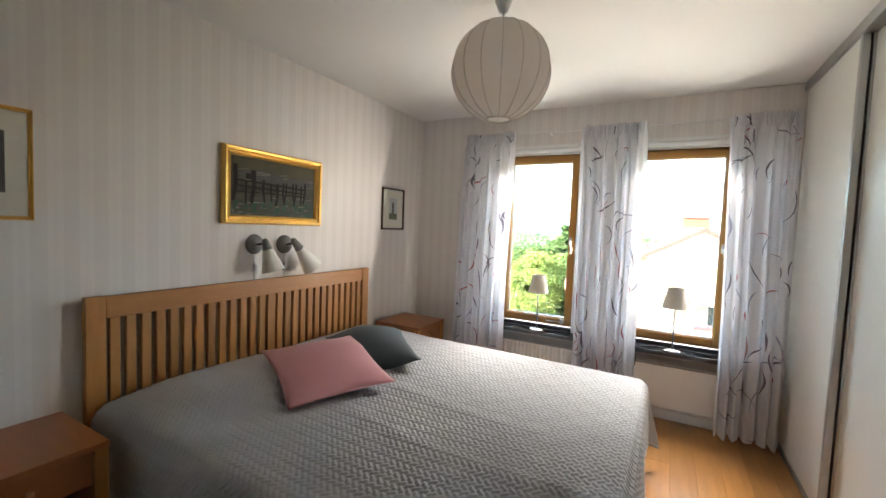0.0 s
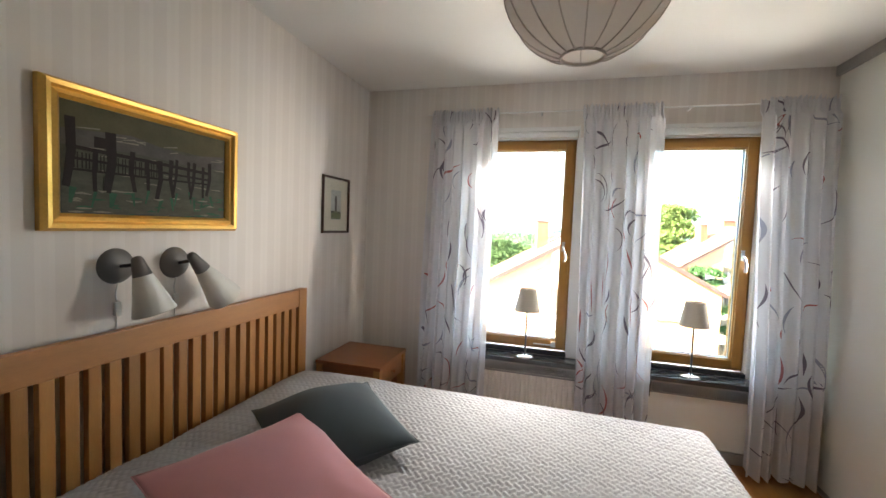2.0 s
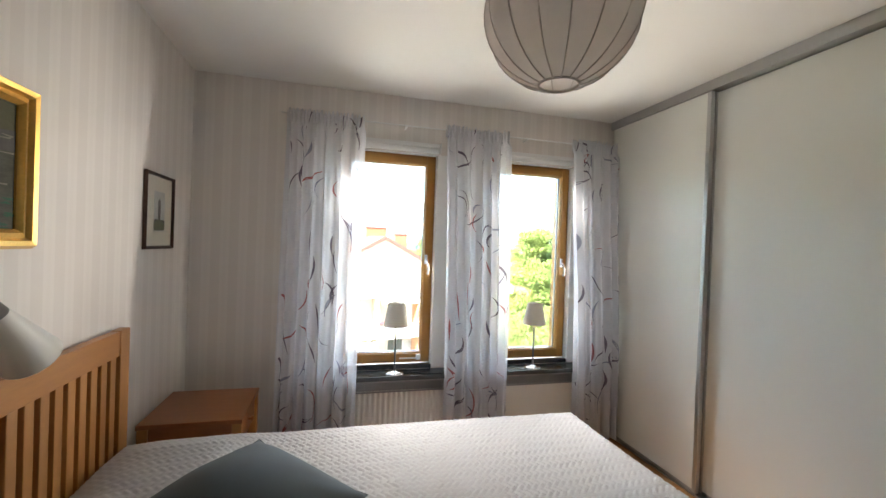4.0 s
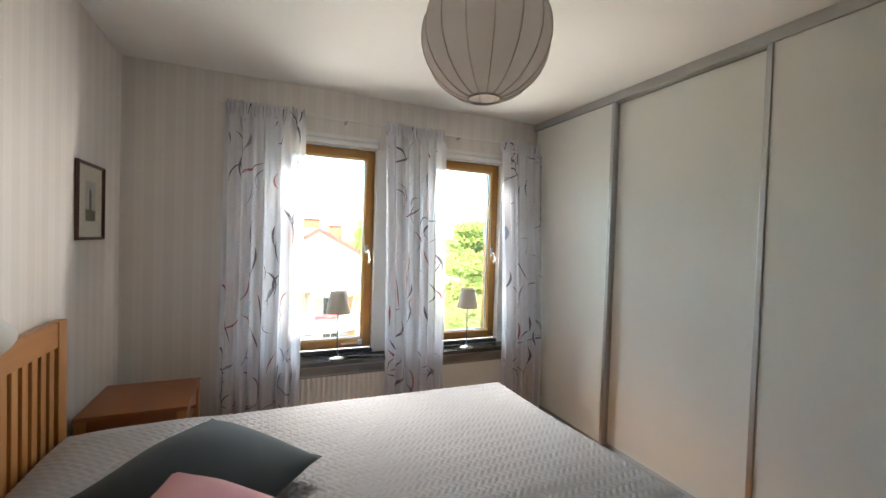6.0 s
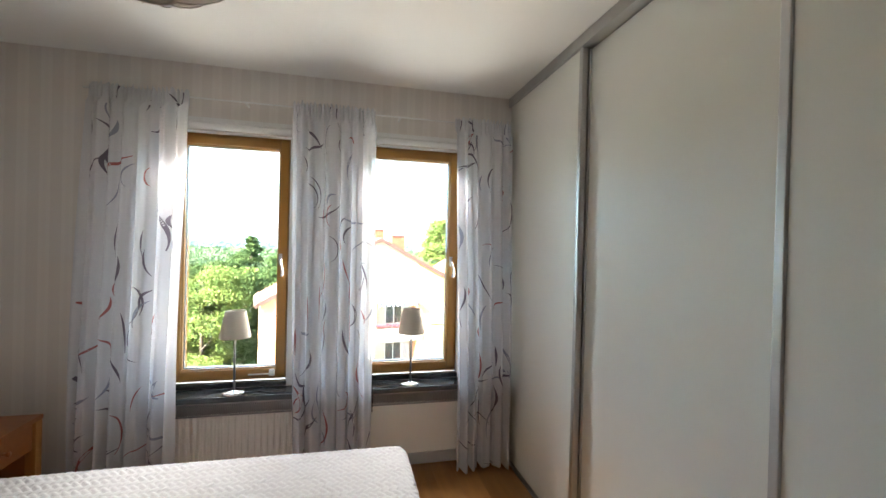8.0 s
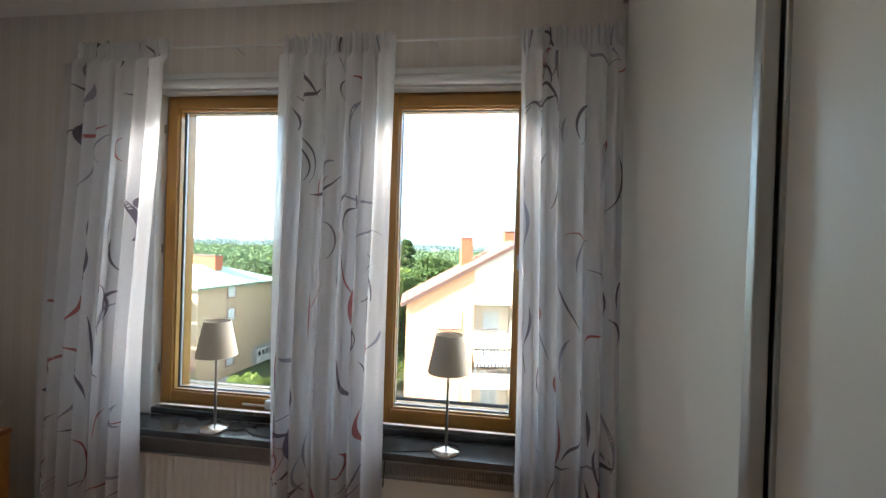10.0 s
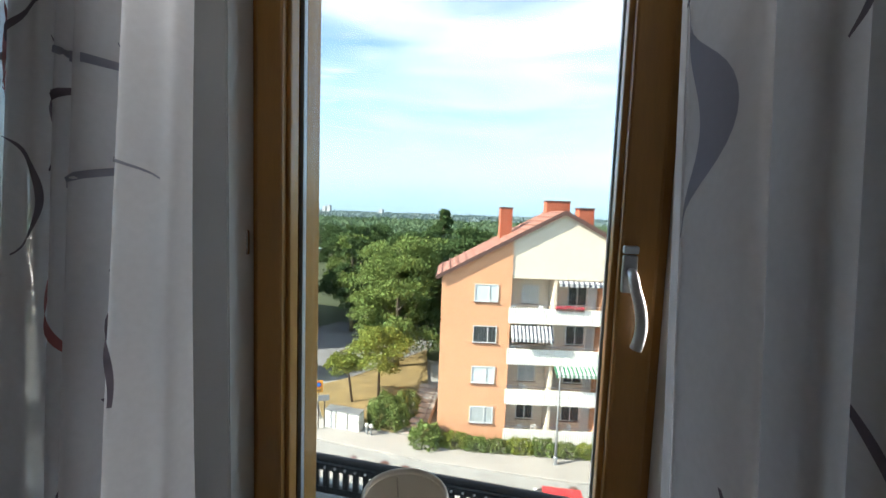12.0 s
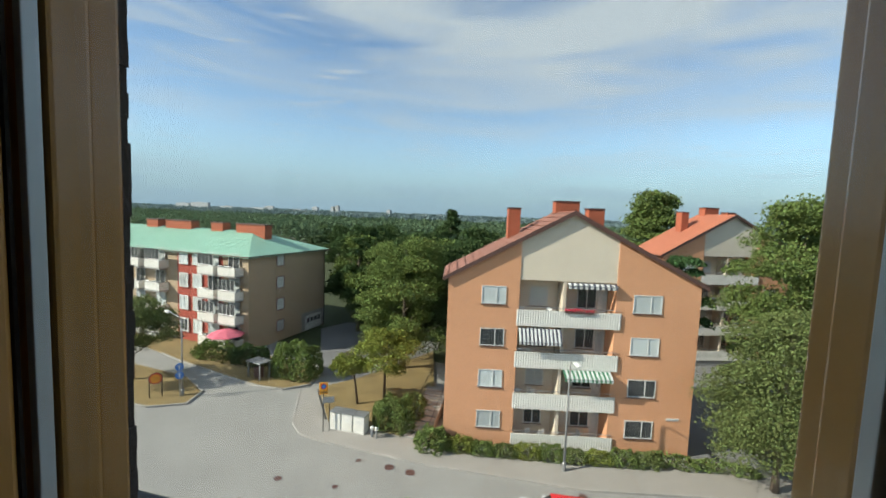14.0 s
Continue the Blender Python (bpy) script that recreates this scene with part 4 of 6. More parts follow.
# ---- globe pendant ----
def pendant(x, y, zc, r):
    p = thing("pendant_lamp", (x, y, zc), "ribbed white cloth globe lamp hanging from the ceiling", "lamp")
    n, rows = 16, 28
    verts, faces = [], []
    seg = n * 8
    for j in range(rows + 1):
        a = -math.pi / 2 + 0.26 + (math.pi - 0.52) * j / rows
        for i in range(seg):
            b = 2 * math.pi * i / seg
            u = (i % 8) / 8
            rr = r * (1 - 0.030 * math.sin(math.pi * u) * math.cos(a) ** 0.6)
            verts.append((rr * math.cos(a) * math.cos(b), rr * math.cos(a) * math.sin(b), r * 0.985 * math.sin(a)))
    for j in range(rows):
        for i in range(seg):
            k = (i + 1) % seg
            faces.append((j * seg + i, j * seg + k, (j + 1) * seg + k, (j + 1) * seg + i))
    raw("globe", verts, faces, PAPER_LAMP, p, "white cloth panels", True)
    for i in range(n):
        b = 2 * math.pi * i / n
        pts = [(r * 1.004 * math.cos(a) * math.cos(b), r * 1.004 * math.cos(a) * math.sin(b), r * 0.99 * math.sin(a)) for a in [-math.pi / 2 + 0.26 + (math.pi - 0.52) * k / 18 for k in range(19)]]
        part("rib", tube(pts, 0.0022, 5), RIB, p, "", True)
    rz, zr = r * math.sin(0.26), -r * 0.985 * math.cos(0.26)
    part("bottom_ring", lathe([(rz + 0.002, zr - 0.004), (rz + 0.005, zr + 0.004), (rz - 0.002, zr + 0.006), (rz - 0.003, zr - 0.003), (rz + 0.002, zr - 0.004)], 40), RIB, p, "", True)
    part("top_ring", lathe([(rz + 0.002, -zr - 0.004), (rz + 0.005, -zr + 0.004), (rz - 0.002, -zr + 0.006), (rz - 0.003, -zr - 0.003), (rz + 0.002, -zr - 0.004)], 40), RIB, p, "", True)
    part("top_bar", tube([(-rz, 0, -zr), (rz, 0, -zr)], 0.002, 6), CHROME, p)
    part("lamp_holder", lathe([(0.0, 0.02), (0.02, 0.02), (0.02, 0.09), (0.008, 0.10), (0.0, 0.10)], 16), CABLE, p, "", True)
    part("bulb", lathe([(0.0, -0.06), (0.02, -0.055), (0.032, -0.03), (0.030, -0.005), (0.014, 0.018), (0.0, 0.02)], 20), OPAL, p, "unlit opal bulb", True)
    part("cord", tube([(0, 0, 0.10), (0, 0, CEILING - zc - 0.02)], 0.003, 8), CABLE, p, "", True)
    part("ceiling_cup", lathe([(0.0, CEILING - zc - 0.05), (0.02, CEILING - zc - 0.048), (0.04, CEILING - zc - 0.001)], 24), CABLE, p, "", True)


pendant(1.540, -1.79, 2.145, 0.228)


# ================= outside =================
GZ = -14.3
ASPHALT = mat("worn_asphalt", (0.27, 0.265, 0.25), 0.9, vary=0.16, scale=0.35, fine=9, bump=0.3, depth=0.004)
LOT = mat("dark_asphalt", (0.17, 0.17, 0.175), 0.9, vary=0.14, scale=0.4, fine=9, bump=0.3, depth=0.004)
FOOTWAY = mat("pale_footway_asphalt", (0.31, 0.29, 0.265), 0.9, vary=0.12, scale=0.5, fine=10, bump=0.3, depth=0.004)
KERB = mat("granite_kerb", (0.33, 0.31, 0.285), 0.85, vary=0.15, scale=4, fine=40, per_object=0.1)
DRY = mat("dry_lawn", (0.23, 0.165, 0.07), 0.95, vary=0.35, scale=0.8, fine=14, bump=0.6, depth=0.03)
MEADOW = mat("woodland_floor", (0.045, 0.06, 0.022), 0.95, vary=0.3, scale=0.1, fine=3, bump=0.5, depth=0.05)
ORANGE = mat("orange_render", (0.67, 0.335, 0.185), 0.9, vary=0.05, scale=0.5, fine=30, bump=0.25, depth=0.004)
CREAM = mat("cream_render", (0.70, 0.61, 0.49), 0.9, vary=0.05, scale=0.6, fine=30, bump=0.25, depth=0.004)
LOGGIA = mat("pale_loggia_render", (0.65, 0.55, 0.44), 0.9, vary=0.05, scale=0.6, fine=30)
TAN = mat("tan_render", (0.43, 0.325, 0.22), 0.9, vary=0.07, scale=0.4, fine=25, bump=0.25, depth=0.004)
REDWALL = mat("red_render", (0.36, 0.075, 0.05), 0.9, vary=0.06, scale=0.5, fine=25)
PARAPET = mat("white_corrugated_steel", (0.70, 0.68, 0.63), 0.55, vary=0.05, scale=1.5, fine=30)
TILE = mat("brown_red_roof_tile", (0.26, 0.115, 0.085), 0.85, vary=0.22, scale=1.2, fine=12, bump=0.4, depth=0.01)
TILE_RED = mat("orange_red_roof_tile", (0.41, 0.135, 0.075), 0.85, vary=0.18, scale=1.2, fine=12, bump=0.4, depth=0.01)
FASCIA = mat("brown_fascia", (0.11, 0.055, 0.045), 0.6, vary=0.1)
BRICK = mat("red_chimney_brick", (0.38, 0.105, 0.055), 0.9, vary=0.25, scale=5, fine=30, bump=0.5, depth=0.01)
COPPER = mat("green_copper_roof", (0.26, 0.47, 0.36), 0.6, vary=0.14, scale=0.8, fine=9, bump=0.1)
FRAME_W = mat("white_window_frame", (0.62, 0.62, 0.60), 0.5, vary=0.03)
FRAME_R = mat("maroon_window_surround", (0.17, 0.06, 0.05), 0.6, vary=0.06)
BLIND = mat("drawn_pale_blind", (0.50, 0.54, 0.54), 0.8, vary=0.06, per_object=0.25)
# opaque pane: the dimness of a room behind is painted into its colour
DARKROOM = mat("pane_painted_dim_room", (0.05, 0.055, 0.06), 0.25, vary=0.1, scale=1, bump=0.0, coat=0.8)
PLINTH = mat("grey_plinth", (0.30, 0.29, 0.28), 0.9)
STEEL = mat("galvanised_steel", (0.34, 0.35, 0.36), 0.45, 0.6, vary=0.08)
DARKSTEEL = mat("black_steel", (0.025, 0.026, 0.028), 0.45, 0.3, vary=0.1)
AWN_W = mat("white_awning_cloth", (0.66, 0.66, 0.64), 0.9)
AWN_B = mat("blue_black_awning_stripe", (0.05, 0.055, 0.08), 0.9)
AWN_G = mat("green_awning_stripe", (0.05, 0.20, 0.11), 0.9)
BLUE_SIGN = mat("blue_sign", (0.03, 0.16, 0.48), 0.4, bump=0.0)
YELLOW_SIGN = mat("orange_yellow_sign", (0.80, 0.33, 0.03), 0.45, bump=0.0)
RED_SIGN = mat("red_sign_ring", (0.50, 0.05, 0.04), 0.45, bump=0.0)
SIGN_WHITE = mat("sign_white", (0.75, 0.75, 0.73), 0.45, bump=0.0)
CAR_WHITE = mat("white_car_paint", (0.76, 0.76, 0.76), 0.25, vary=0.01, bump=0.0, coat=0.8)
CAR_RED = mat("red_car_paint", (0.62, 0.015, 0.02), 0.25, vary=0.01, bump=0.0, coat=0.8)
TYRE = mat("tyre_rubber", (0.02, 0.02, 0.02), 0.8)
CARGLASS = mat("dark_car_glass", (0.015, 0.018, 0.02), 0.08, bump=0.0, coat=0.6)
BARK = mat("bark", (0.10, 0.075, 0.055), 0.95, vary=0.3, scale=3, fine=20, bump=0.6, depth=0.02, stretch=(3, 3, 0.6))
PARASOL = mat("pink_parasol_cloth", (0.62, 0.14, 0.20), 0.85)
FLOWER = mat("red_flowers", (0.60, 0.03, 0.07), 0.8)
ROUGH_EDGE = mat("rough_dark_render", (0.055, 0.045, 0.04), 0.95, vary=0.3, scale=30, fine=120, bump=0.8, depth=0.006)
ROOF_METAL = mat("grey_sheet_metal", (0.26, 0.27, 0.26), 0.5, 0.4, vary=0.12, scale=1.5)


def leaf_mat(name, color, spread=0.35, pass_light=0.28):
    """Leaves: each its own tone, a little light through the blade."""
    m = bpy.data.materials.new(name)
    m.use_nodes = True
    n, l = m.node_tree.nodes, m.node_tree.links
    n.clear()
    df, tl, mx, out = (n.new("ShaderNode" + k) for k in ("BsdfDiffuse", "BsdfTranslucent", "MixShader", "OutputMaterial"))
    ge, oi, add, mr, hs = (n.new("ShaderNode" + k) for k in ("NewGeometry", "ObjectInfo", "Math", "MapRange", "HueSaturation"))
    add.operation = "MULTIPLY_ADD"
    add.inputs[1].default_value = 0.45
    l.new(oi.outputs["Random"], add.inputs[0])
    l.new(ge.outputs["Random Per Island"], add.inputs[2])
    mr.inputs["From Max"].default_value = 1.45
    mr.inputs["To Min"].default_value, mr.inputs["To Max"].default_value = 1 - spread, 1 + spread
    l.new(add.outputs[0], mr.inputs["Value"])
    hu = n.new("ShaderNodeMapRange")
    hu.inputs["To Min"].default_value, hu.inputs["To Max"].default_value = 0.475, 0.515
    l.new(ge.outputs["Random Per Island"], hu.inputs["Value"])
    hs.inputs["Color"].default_value = rgb(color)
    l.new(mr.outputs["Result"], hs.inputs["Value"])
    l.new(hu.outputs["Result"], hs.inputs["Hue"])
    mx.inputs["Fac"].default_value = pass_light
    for k in (df, tl):
        l.new(hs.outputs["Color"], k.inputs["Color"])
    l.new(df.outputs["BSDF"], mx.inputs[1])
    l.new(tl.outputs["BSDF"], mx.inputs[2])
    l.new(mx.outputs["Shader"], out.inputs["Surface"])
    return m


LEAF_MID = leaf_mat("maple_leaves", (0.15, 0.205, 0.065))
LEAF_DARK = leaf_mat("dark_leaves", (0.072, 0.115, 0.045))
LEAF_LIME = leaf_mat("yellow_green_leaves", (0.215, 0.25, 0.06))
LEAF_PALE = leaf_mat("grey_green_leaves", (0.16, 0.20, 0.075))
LEAF_PINE = leaf_mat("pine_needles", (0.07, 0.14, 0.055))
# air haze of the distance is painted into these paler leaf colours
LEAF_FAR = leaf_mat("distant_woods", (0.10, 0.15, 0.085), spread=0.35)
LEAF_HAZE = leaf_mat("haze_tinted_woods", (0.155, 0.21, 0.215), spread=0.2)


def leaf_sheet(centres, size, rg, flat=0.0):
    """Verts and faces for one bent leaf clump at each centre."""
    n = len(centres)
    a = rg.normal(size=(n, 3))
    a[:, 2] *= 1 - flat
    a /= np.linalg.norm(a, axis=1, keepdims=True)
    b = np.cross(a, rg.normal(size=(n, 3)))
    b /= np.linalg.norm(b, axis=1, keepdims=True) + 1e-9
    s = size * rg.uniform(0.55, 1.35, size=(n, 1))
    c = np.cross(a, b) * s * 0.22
    v = np.stack([centres - a * s, centres + b * s * 0.62 + c, centres + a * s, centres - b * s * 0.62 + c], 1)
    f = np.arange(n * 4).reshape(n, 4)
    return v.reshape(-1, 3), f


def crown_points(rg, n, radius, height, lobes, base=0.0, hollow=0.75, conic=0.0):
    """Points in the shells of many lobes that make up a crown."""
    out = []
    for k in range(lobes):
        h = rg.uniform(0.08, 0.92)
        if conic:
            reach = radius * (1 - h) ** conic
        else:
            reach = radius * (math.sin(math.pi * min(0.96, 0.16 + 0.84 * h ** 0.85)) ** 0.55)
        ang = k * 2.39996 + rg.uniform(-0.4, 0.4)
        r = reach * rg.uniform(0.35, 0.82)
        c = np.array([r * math.cos(ang), r * math.sin(ang), base + height * h])
        lr = radius * rg.uniform(0.24, 0.42) * (0.7 if conic else 1.0)
        m = n // lobes
        d = rg.normal(size=(m, 3))
        d /= np.linalg.norm(d, axis=1, keepdims=True)
        d[:, 2] = np.abs(d[:, 2]) * 0.9 - 0.35 * rg.random(m)
        q = c + d * lr * np.array([1, 1, 0.72]) * (hollow + (1 - hollow) * rg.random((m, 1)) ** 0.6) * (1 + 0.18 * rg.normal(size=(m, 1)))
        out.append(q)
    return np.concatenate(out)


def tree(at, height, radius, leaves, leaf, material, seed, label, trunk_h=0.3, lobes=34, conic=0.0, name="tree", category="tree", group="", lean=0.0):
    rg = np.random.default_rng(seed)
    t = thing(name, at, label, category, group)
    th = height * trunk_h
    tr = bmesh.new()
    r0 = max(0.06, height * 0.018)
    tube([(0, 0, -0.05), (lean * 0.3, 0.05, th), (lean * 0.6, -0.05, height * 0.6), (lean, 0, height * 0.93)], [r0 * 1.3, r0, r0 * 0.5, r0 * 0.12], 8, tr)
    for k in range(9):
        a, z0 = k * 2.4 + rg.uniform(-0.3, 0.3), th + (height * 0.5) * k / 9
        rr = radius * rg.uniform(0.45, 0.75) * (1 - 0.5 * k / 9 if not conic else (1 - k / 10))
        tube([(lean * z0 / height, 0, z0), (rr * 0.5 * math.cos(a) + lean * 0.5, rr * 0.5 * math.sin(a), z0 + rr * 0.35), (rr * math.cos(a) + lean * 0.7, rr * math.sin(a), z0 + rr * 0.75)], [r0 * 0.45, r0 * 0.28, r0 * 0.08], 6, tr)
    part("trunk", tr, BARK, t, "", True)
    pts = crown_points(rg, leaves, radius, height - th, lobes, th, conic=conic)
    pts[:, 0] += lean * 0.7
    v, f = leaf_sheet(pts, leaf, rg)
    raw("crown", v.tolist(), f.tolist(), material, t)
    return t


def shrub(at, rx, ry, h, leaves, leaf, material, seed, label, name="shrub", category="shrub", turn=0.0):
    """A low bush: leaf clumps over a mound of stems."""
    rg = np.random.default_rng(seed)
    t = thing(name, at, label, category, turn=turn)
    d = rg.normal(size=(leaves, 3))
    d /= np.linalg.norm(d, axis=1, keepdims=True)
    d[:, 2] = np.abs(d[:, 2])
    p = d * (0.72 + 0.28 * rg.random((leaves, 1)) ** 0.5)
    p = np.sign(p) * np.abs(p) ** 0.75
    bump = 1 + 0.16 * np.sin(p[:, 0] * 7 + seed) * np.cos(p[:, 1] * 5 + seed)
    p = p * np.array([rx, ry, h]) * bump[:, None]
    p[:, 2] = np.maximum(p[:, 2], 0.05)
    v, f = leaf_sheet(p, leaf, rg)
    raw("foliage", v.tolist(), f.tolist(), material, t)
    st = bmesh.new()
    for k in range(7):
        a = k * 0.9
        tube([(0.12 * rx * math.cos(a), 0.12 * ry * math.sin(a), -0.03), (0.6 * rx * math.cos(a), 0.6 * ry * math.sin(a), h * 0.6)], [0.03, 0.01], 5, st)
    part("stems", st, BARK, t)
    return t


# ---- ground, street, kerbs ----
gm = bmesh.new()
rings = []
for rad in (2.0, 60.0, 150.0, 400.0, 1200.0, 4500.0):
    rings.append([gm.verts.new((rad * math.cos(a * math.pi / 24), rad * math.sin(a * math.pi / 24) + 10, GZ - 0.06)) for a in range(48)])
gm.faces.new(rings[0])
for a, b in zip(rings, rings[1:]):
    for k in range(48):
        gm.faces.new((a[k], b[k], b[(k + 1) % 48], a[(k + 1) % 48]))
bmesh.ops.recalc_face_normals(gm, faces=gm.faces)
structure(part("ground", gm, MEADOW), "wooded ground that reaches the horizon", "ground")


def slab(name, outline, z0, z1, material, label, category):
    bm = bmesh.new()
    lo = [bm.verts.new((x, y, z0)) for x, y in outline]
    hi = [bm.verts.new((x, y, z1)) for x, y in outline]
    bm.faces.new(hi)
    for k in range(len(lo)):
        j = (k + 1) % len(lo)
        bm.faces.new((lo[k], lo[j], hi[j], hi[k]))
    bmesh.ops.recalc_face_normals(bm, faces=bm.faces)
    return structure(part(name, bm, material), label, category)


slab("road", [(-60, 6), (70, 6), (70, 40), (-60, 42)], GZ - 0.05, GZ, ASPHALT, "worn grey asphalt street and junction", "road")
slab("road", [(-25.6, 48), (-17.4, 34.0), (-13.5, 34), (-9, 44), (-9, 52), (-24, 52)], GZ - 0.02, GZ + 0.012, LOT, "dark asphalt yard between the houses", "road")
PAVE = [(-13.2, 24.3), (-11.5, 23.95), (-3.7, 23.55), (1.2, 23.75), (5.8, 23.95), (16, 26.1), (40, 31.2), (40, 33.5), (15, 28.1), (5, 26.0), (-3.6, 25.3), (-6.5, 26.0), (-12.6, 26.4), (-16.2, 31.2), (-17.3, 30.5), (-14.6, 25.4)]
slab("pavement", PAVE, GZ - 0.03, GZ + 0.12, FOOTWAY, "pale asphalt footway along the street", "pavement")
slab("lawn", [(-15.9, 31.2), (-12.4, 26.5), (-6.6, 26.1), (-5.9, 33), (-9, 44), (-13.6, 34.2)], GZ - 0.03, GZ + 0.20, DRY, "sun-dried grass bank", "lawn")
slab("lawn", [(-60, 41), (-32, 32.6), (-24.5, 30.8), (-21.2, 30.1), (-18.9, 30.2), (-17.3, 31.6), (-17.6, 34.4), (-20.5, 36.2), (-28.0, 37.0), (-60, 44)], GZ - 0.03, GZ + 0.12, DRY, "dry grass strip before the tan house", "lawn")
slab("lawn", [(-24.9, 27.5), (-24.3, 25.5), (-26.5, 24.15), (-29.4, 24.3), (-40, 28.5), (-40, 31), (-28.6, 29.6)], GZ - 0.03, GZ + 0.12, DRY, "dry grass traffic island", "lawn")
# this yard's shade is put in with the dark asphalt colour
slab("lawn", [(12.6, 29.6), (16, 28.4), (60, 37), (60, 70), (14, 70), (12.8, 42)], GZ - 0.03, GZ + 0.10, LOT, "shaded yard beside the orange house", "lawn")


def kerbs(points, label):
    k = thing("kerb", (points[0][0], points[0][1], GZ), label, "kerb", kind="structure")
    for (xa, ya), (xb, yb) in zip(points, points[1:]):
        L = math.hypot(xb - xa, yb - ya)
        n = max(1, round(L / 1.0))
        ang = math.atan2(yb - ya, xb - xa)
        for i in range(n):
            s = part("kerb_stone", box(0.006, L / n - 0.006, -0.075, 0.075, -0.05, 0.14, 0.012, seg=1), KERB, k)
            s.matrix_basis = pose(xa - points[0][0] + (xb - xa) * i / n, ya - points[0][1] + (yb - ya) * i / n, 0, 0, 0, math.degrees(ang))


kerbs([(16, 26.03), (5.8, 23.88), (1.2, 23.68), (-3.7, 23.48), (-11.5, 23.88), (-13.3, 24.25), (-14.65, 25.4), (-17.35, 30.5)], "granite kerb along the footway")
kerbs([(-36, 33.8), (-32, 32.5), (-24.5, 30.7), (-21.2, 30.0), (-18.8, 30.1), (-17.2, 31.6), (-17.5, 34.4)], "granite kerb before the dry grass")
kerbs([(-28.6, 29.7), (-24.8, 27.6), (-24.2, 25.4), (-26.5, 24.05), (-29.4, 24.2), (-38, 27.8)], "granite kerb round the island")
for x, y, r in ((-6.0, 22.6, 0.34), (-4.6, 22.5, 0.34), (-8.1, 22.7, 0.2), (-11.8, 19.7, 0.26), (-8.3, 20.0, 0.2), (5.5, 23.3, 0.3)):
    mh = thing("manhole_cover", (x, y, GZ), "dark iron manhole cover in the street", "manhole cover", "manhole covers")
    part("ring", lathe([(r, 0.0), (r, 0.010), (r * 0.88, 0.010), (r * 0.88, 0.003)], 24), STEEL, mh)
    part("lid", lathe([(r * 0.86, 0.0), (r * 0.86, 0.008), (0.0, 0.008)], 24), FASCIA, mh)


# ---- houses ----
def house_window(parent, u, v, z0, w, h, frame_m, glass_m, split=0.62, surround=None, sill=True):
    """A casement window set in a facade that faces -v."""
    wd = part("window", box(u, u + w, v - 0.014, v + 0.03, z0, z0 + h), glass_m, parent, "casement window")
    fr = bmesh.new()
    t = 0.06
    for d in ((u, u + t, z0, z0 + h), (u + w - t, u + w, z0, z0 + h), (u + t, u + w - t, z0, z0 + t), (u + t, u + w - t, z0 + h - t, z0 + h), (u + w * split - t / 2, u + w * split + t / 2, z0 + t, z0 + h - t)):
        box(d[0], d[1], v - 0.05, v - 0.0145, d[2], d[3], bm=fr)
    part("frame", fr, frame_m, wd)
    if surround:
        sr = bmesh.new()
        for d in ((u - 0.12, u, z0 - 0.12, z0 + h + 0.12), (u + w, u + w + 0.12, z0 - 0.12, z0 + h + 0.12), (u, u + w, z0 - 0.12, z0), (u, u + w, z0 + h, z0 + h + 0.12)):
            box(d[0], d[1], v - 0.06, v + 0.02, d[2], d[3], bm=sr)
        part("surround", sr, surround, wd)
    elif sill:
        part("sill", box(u - 0.05, u + w + 0.05, v - 0.09, v + 0.02, z0 - 0.07, z0 - 0.004, 0.01, seg=1), FASCIA, wd)
    return wd


def prism(outline, v0, v1, bm=None):
    """An outline in (u, z) drawn out along v."""
    bm = bm or bmesh.new()
    a = [bm.verts.new((u, v0, z)) for u, z in outline]
    b = [bm.verts.new((u, v1, z)) for u, z in outline]
    bm.faces.new(a)
    bm.faces.new(b[::-1])
    for k in range(len(a)):
        j = (k + 1) % len(a)
        bm.faces.new((a[k], b[k], b[j], a[j]))
    bmesh.ops.recalc_face_normals(bm, faces=bm.faces)
    return bm


def corrugated(u0, u1, v, z0, z1, pitch=0.16):
    n = int((u1 - u0) / pitch)
    V, F = [], []
    for k in range(n * 2 + 1):
        uu = u0 + (u1 - u0) * k / (n * 2)
        vv = v - (0.03 if k % 2 else 0.0)
        V += [(uu, vv, z0), (uu, vv, z1), (uu, v + 0.06, z1), (uu, v + 0.06, z0)]
    for k in range(n * 2):
        a = k * 4
        F += [(a, a + 4, a + 5, a + 1), (a + 1, a + 5, a + 6, a + 2), (a + 3, a + 2, a + 6, a + 7), (a, a + 3, a + 7, a + 4)]
    return V, F


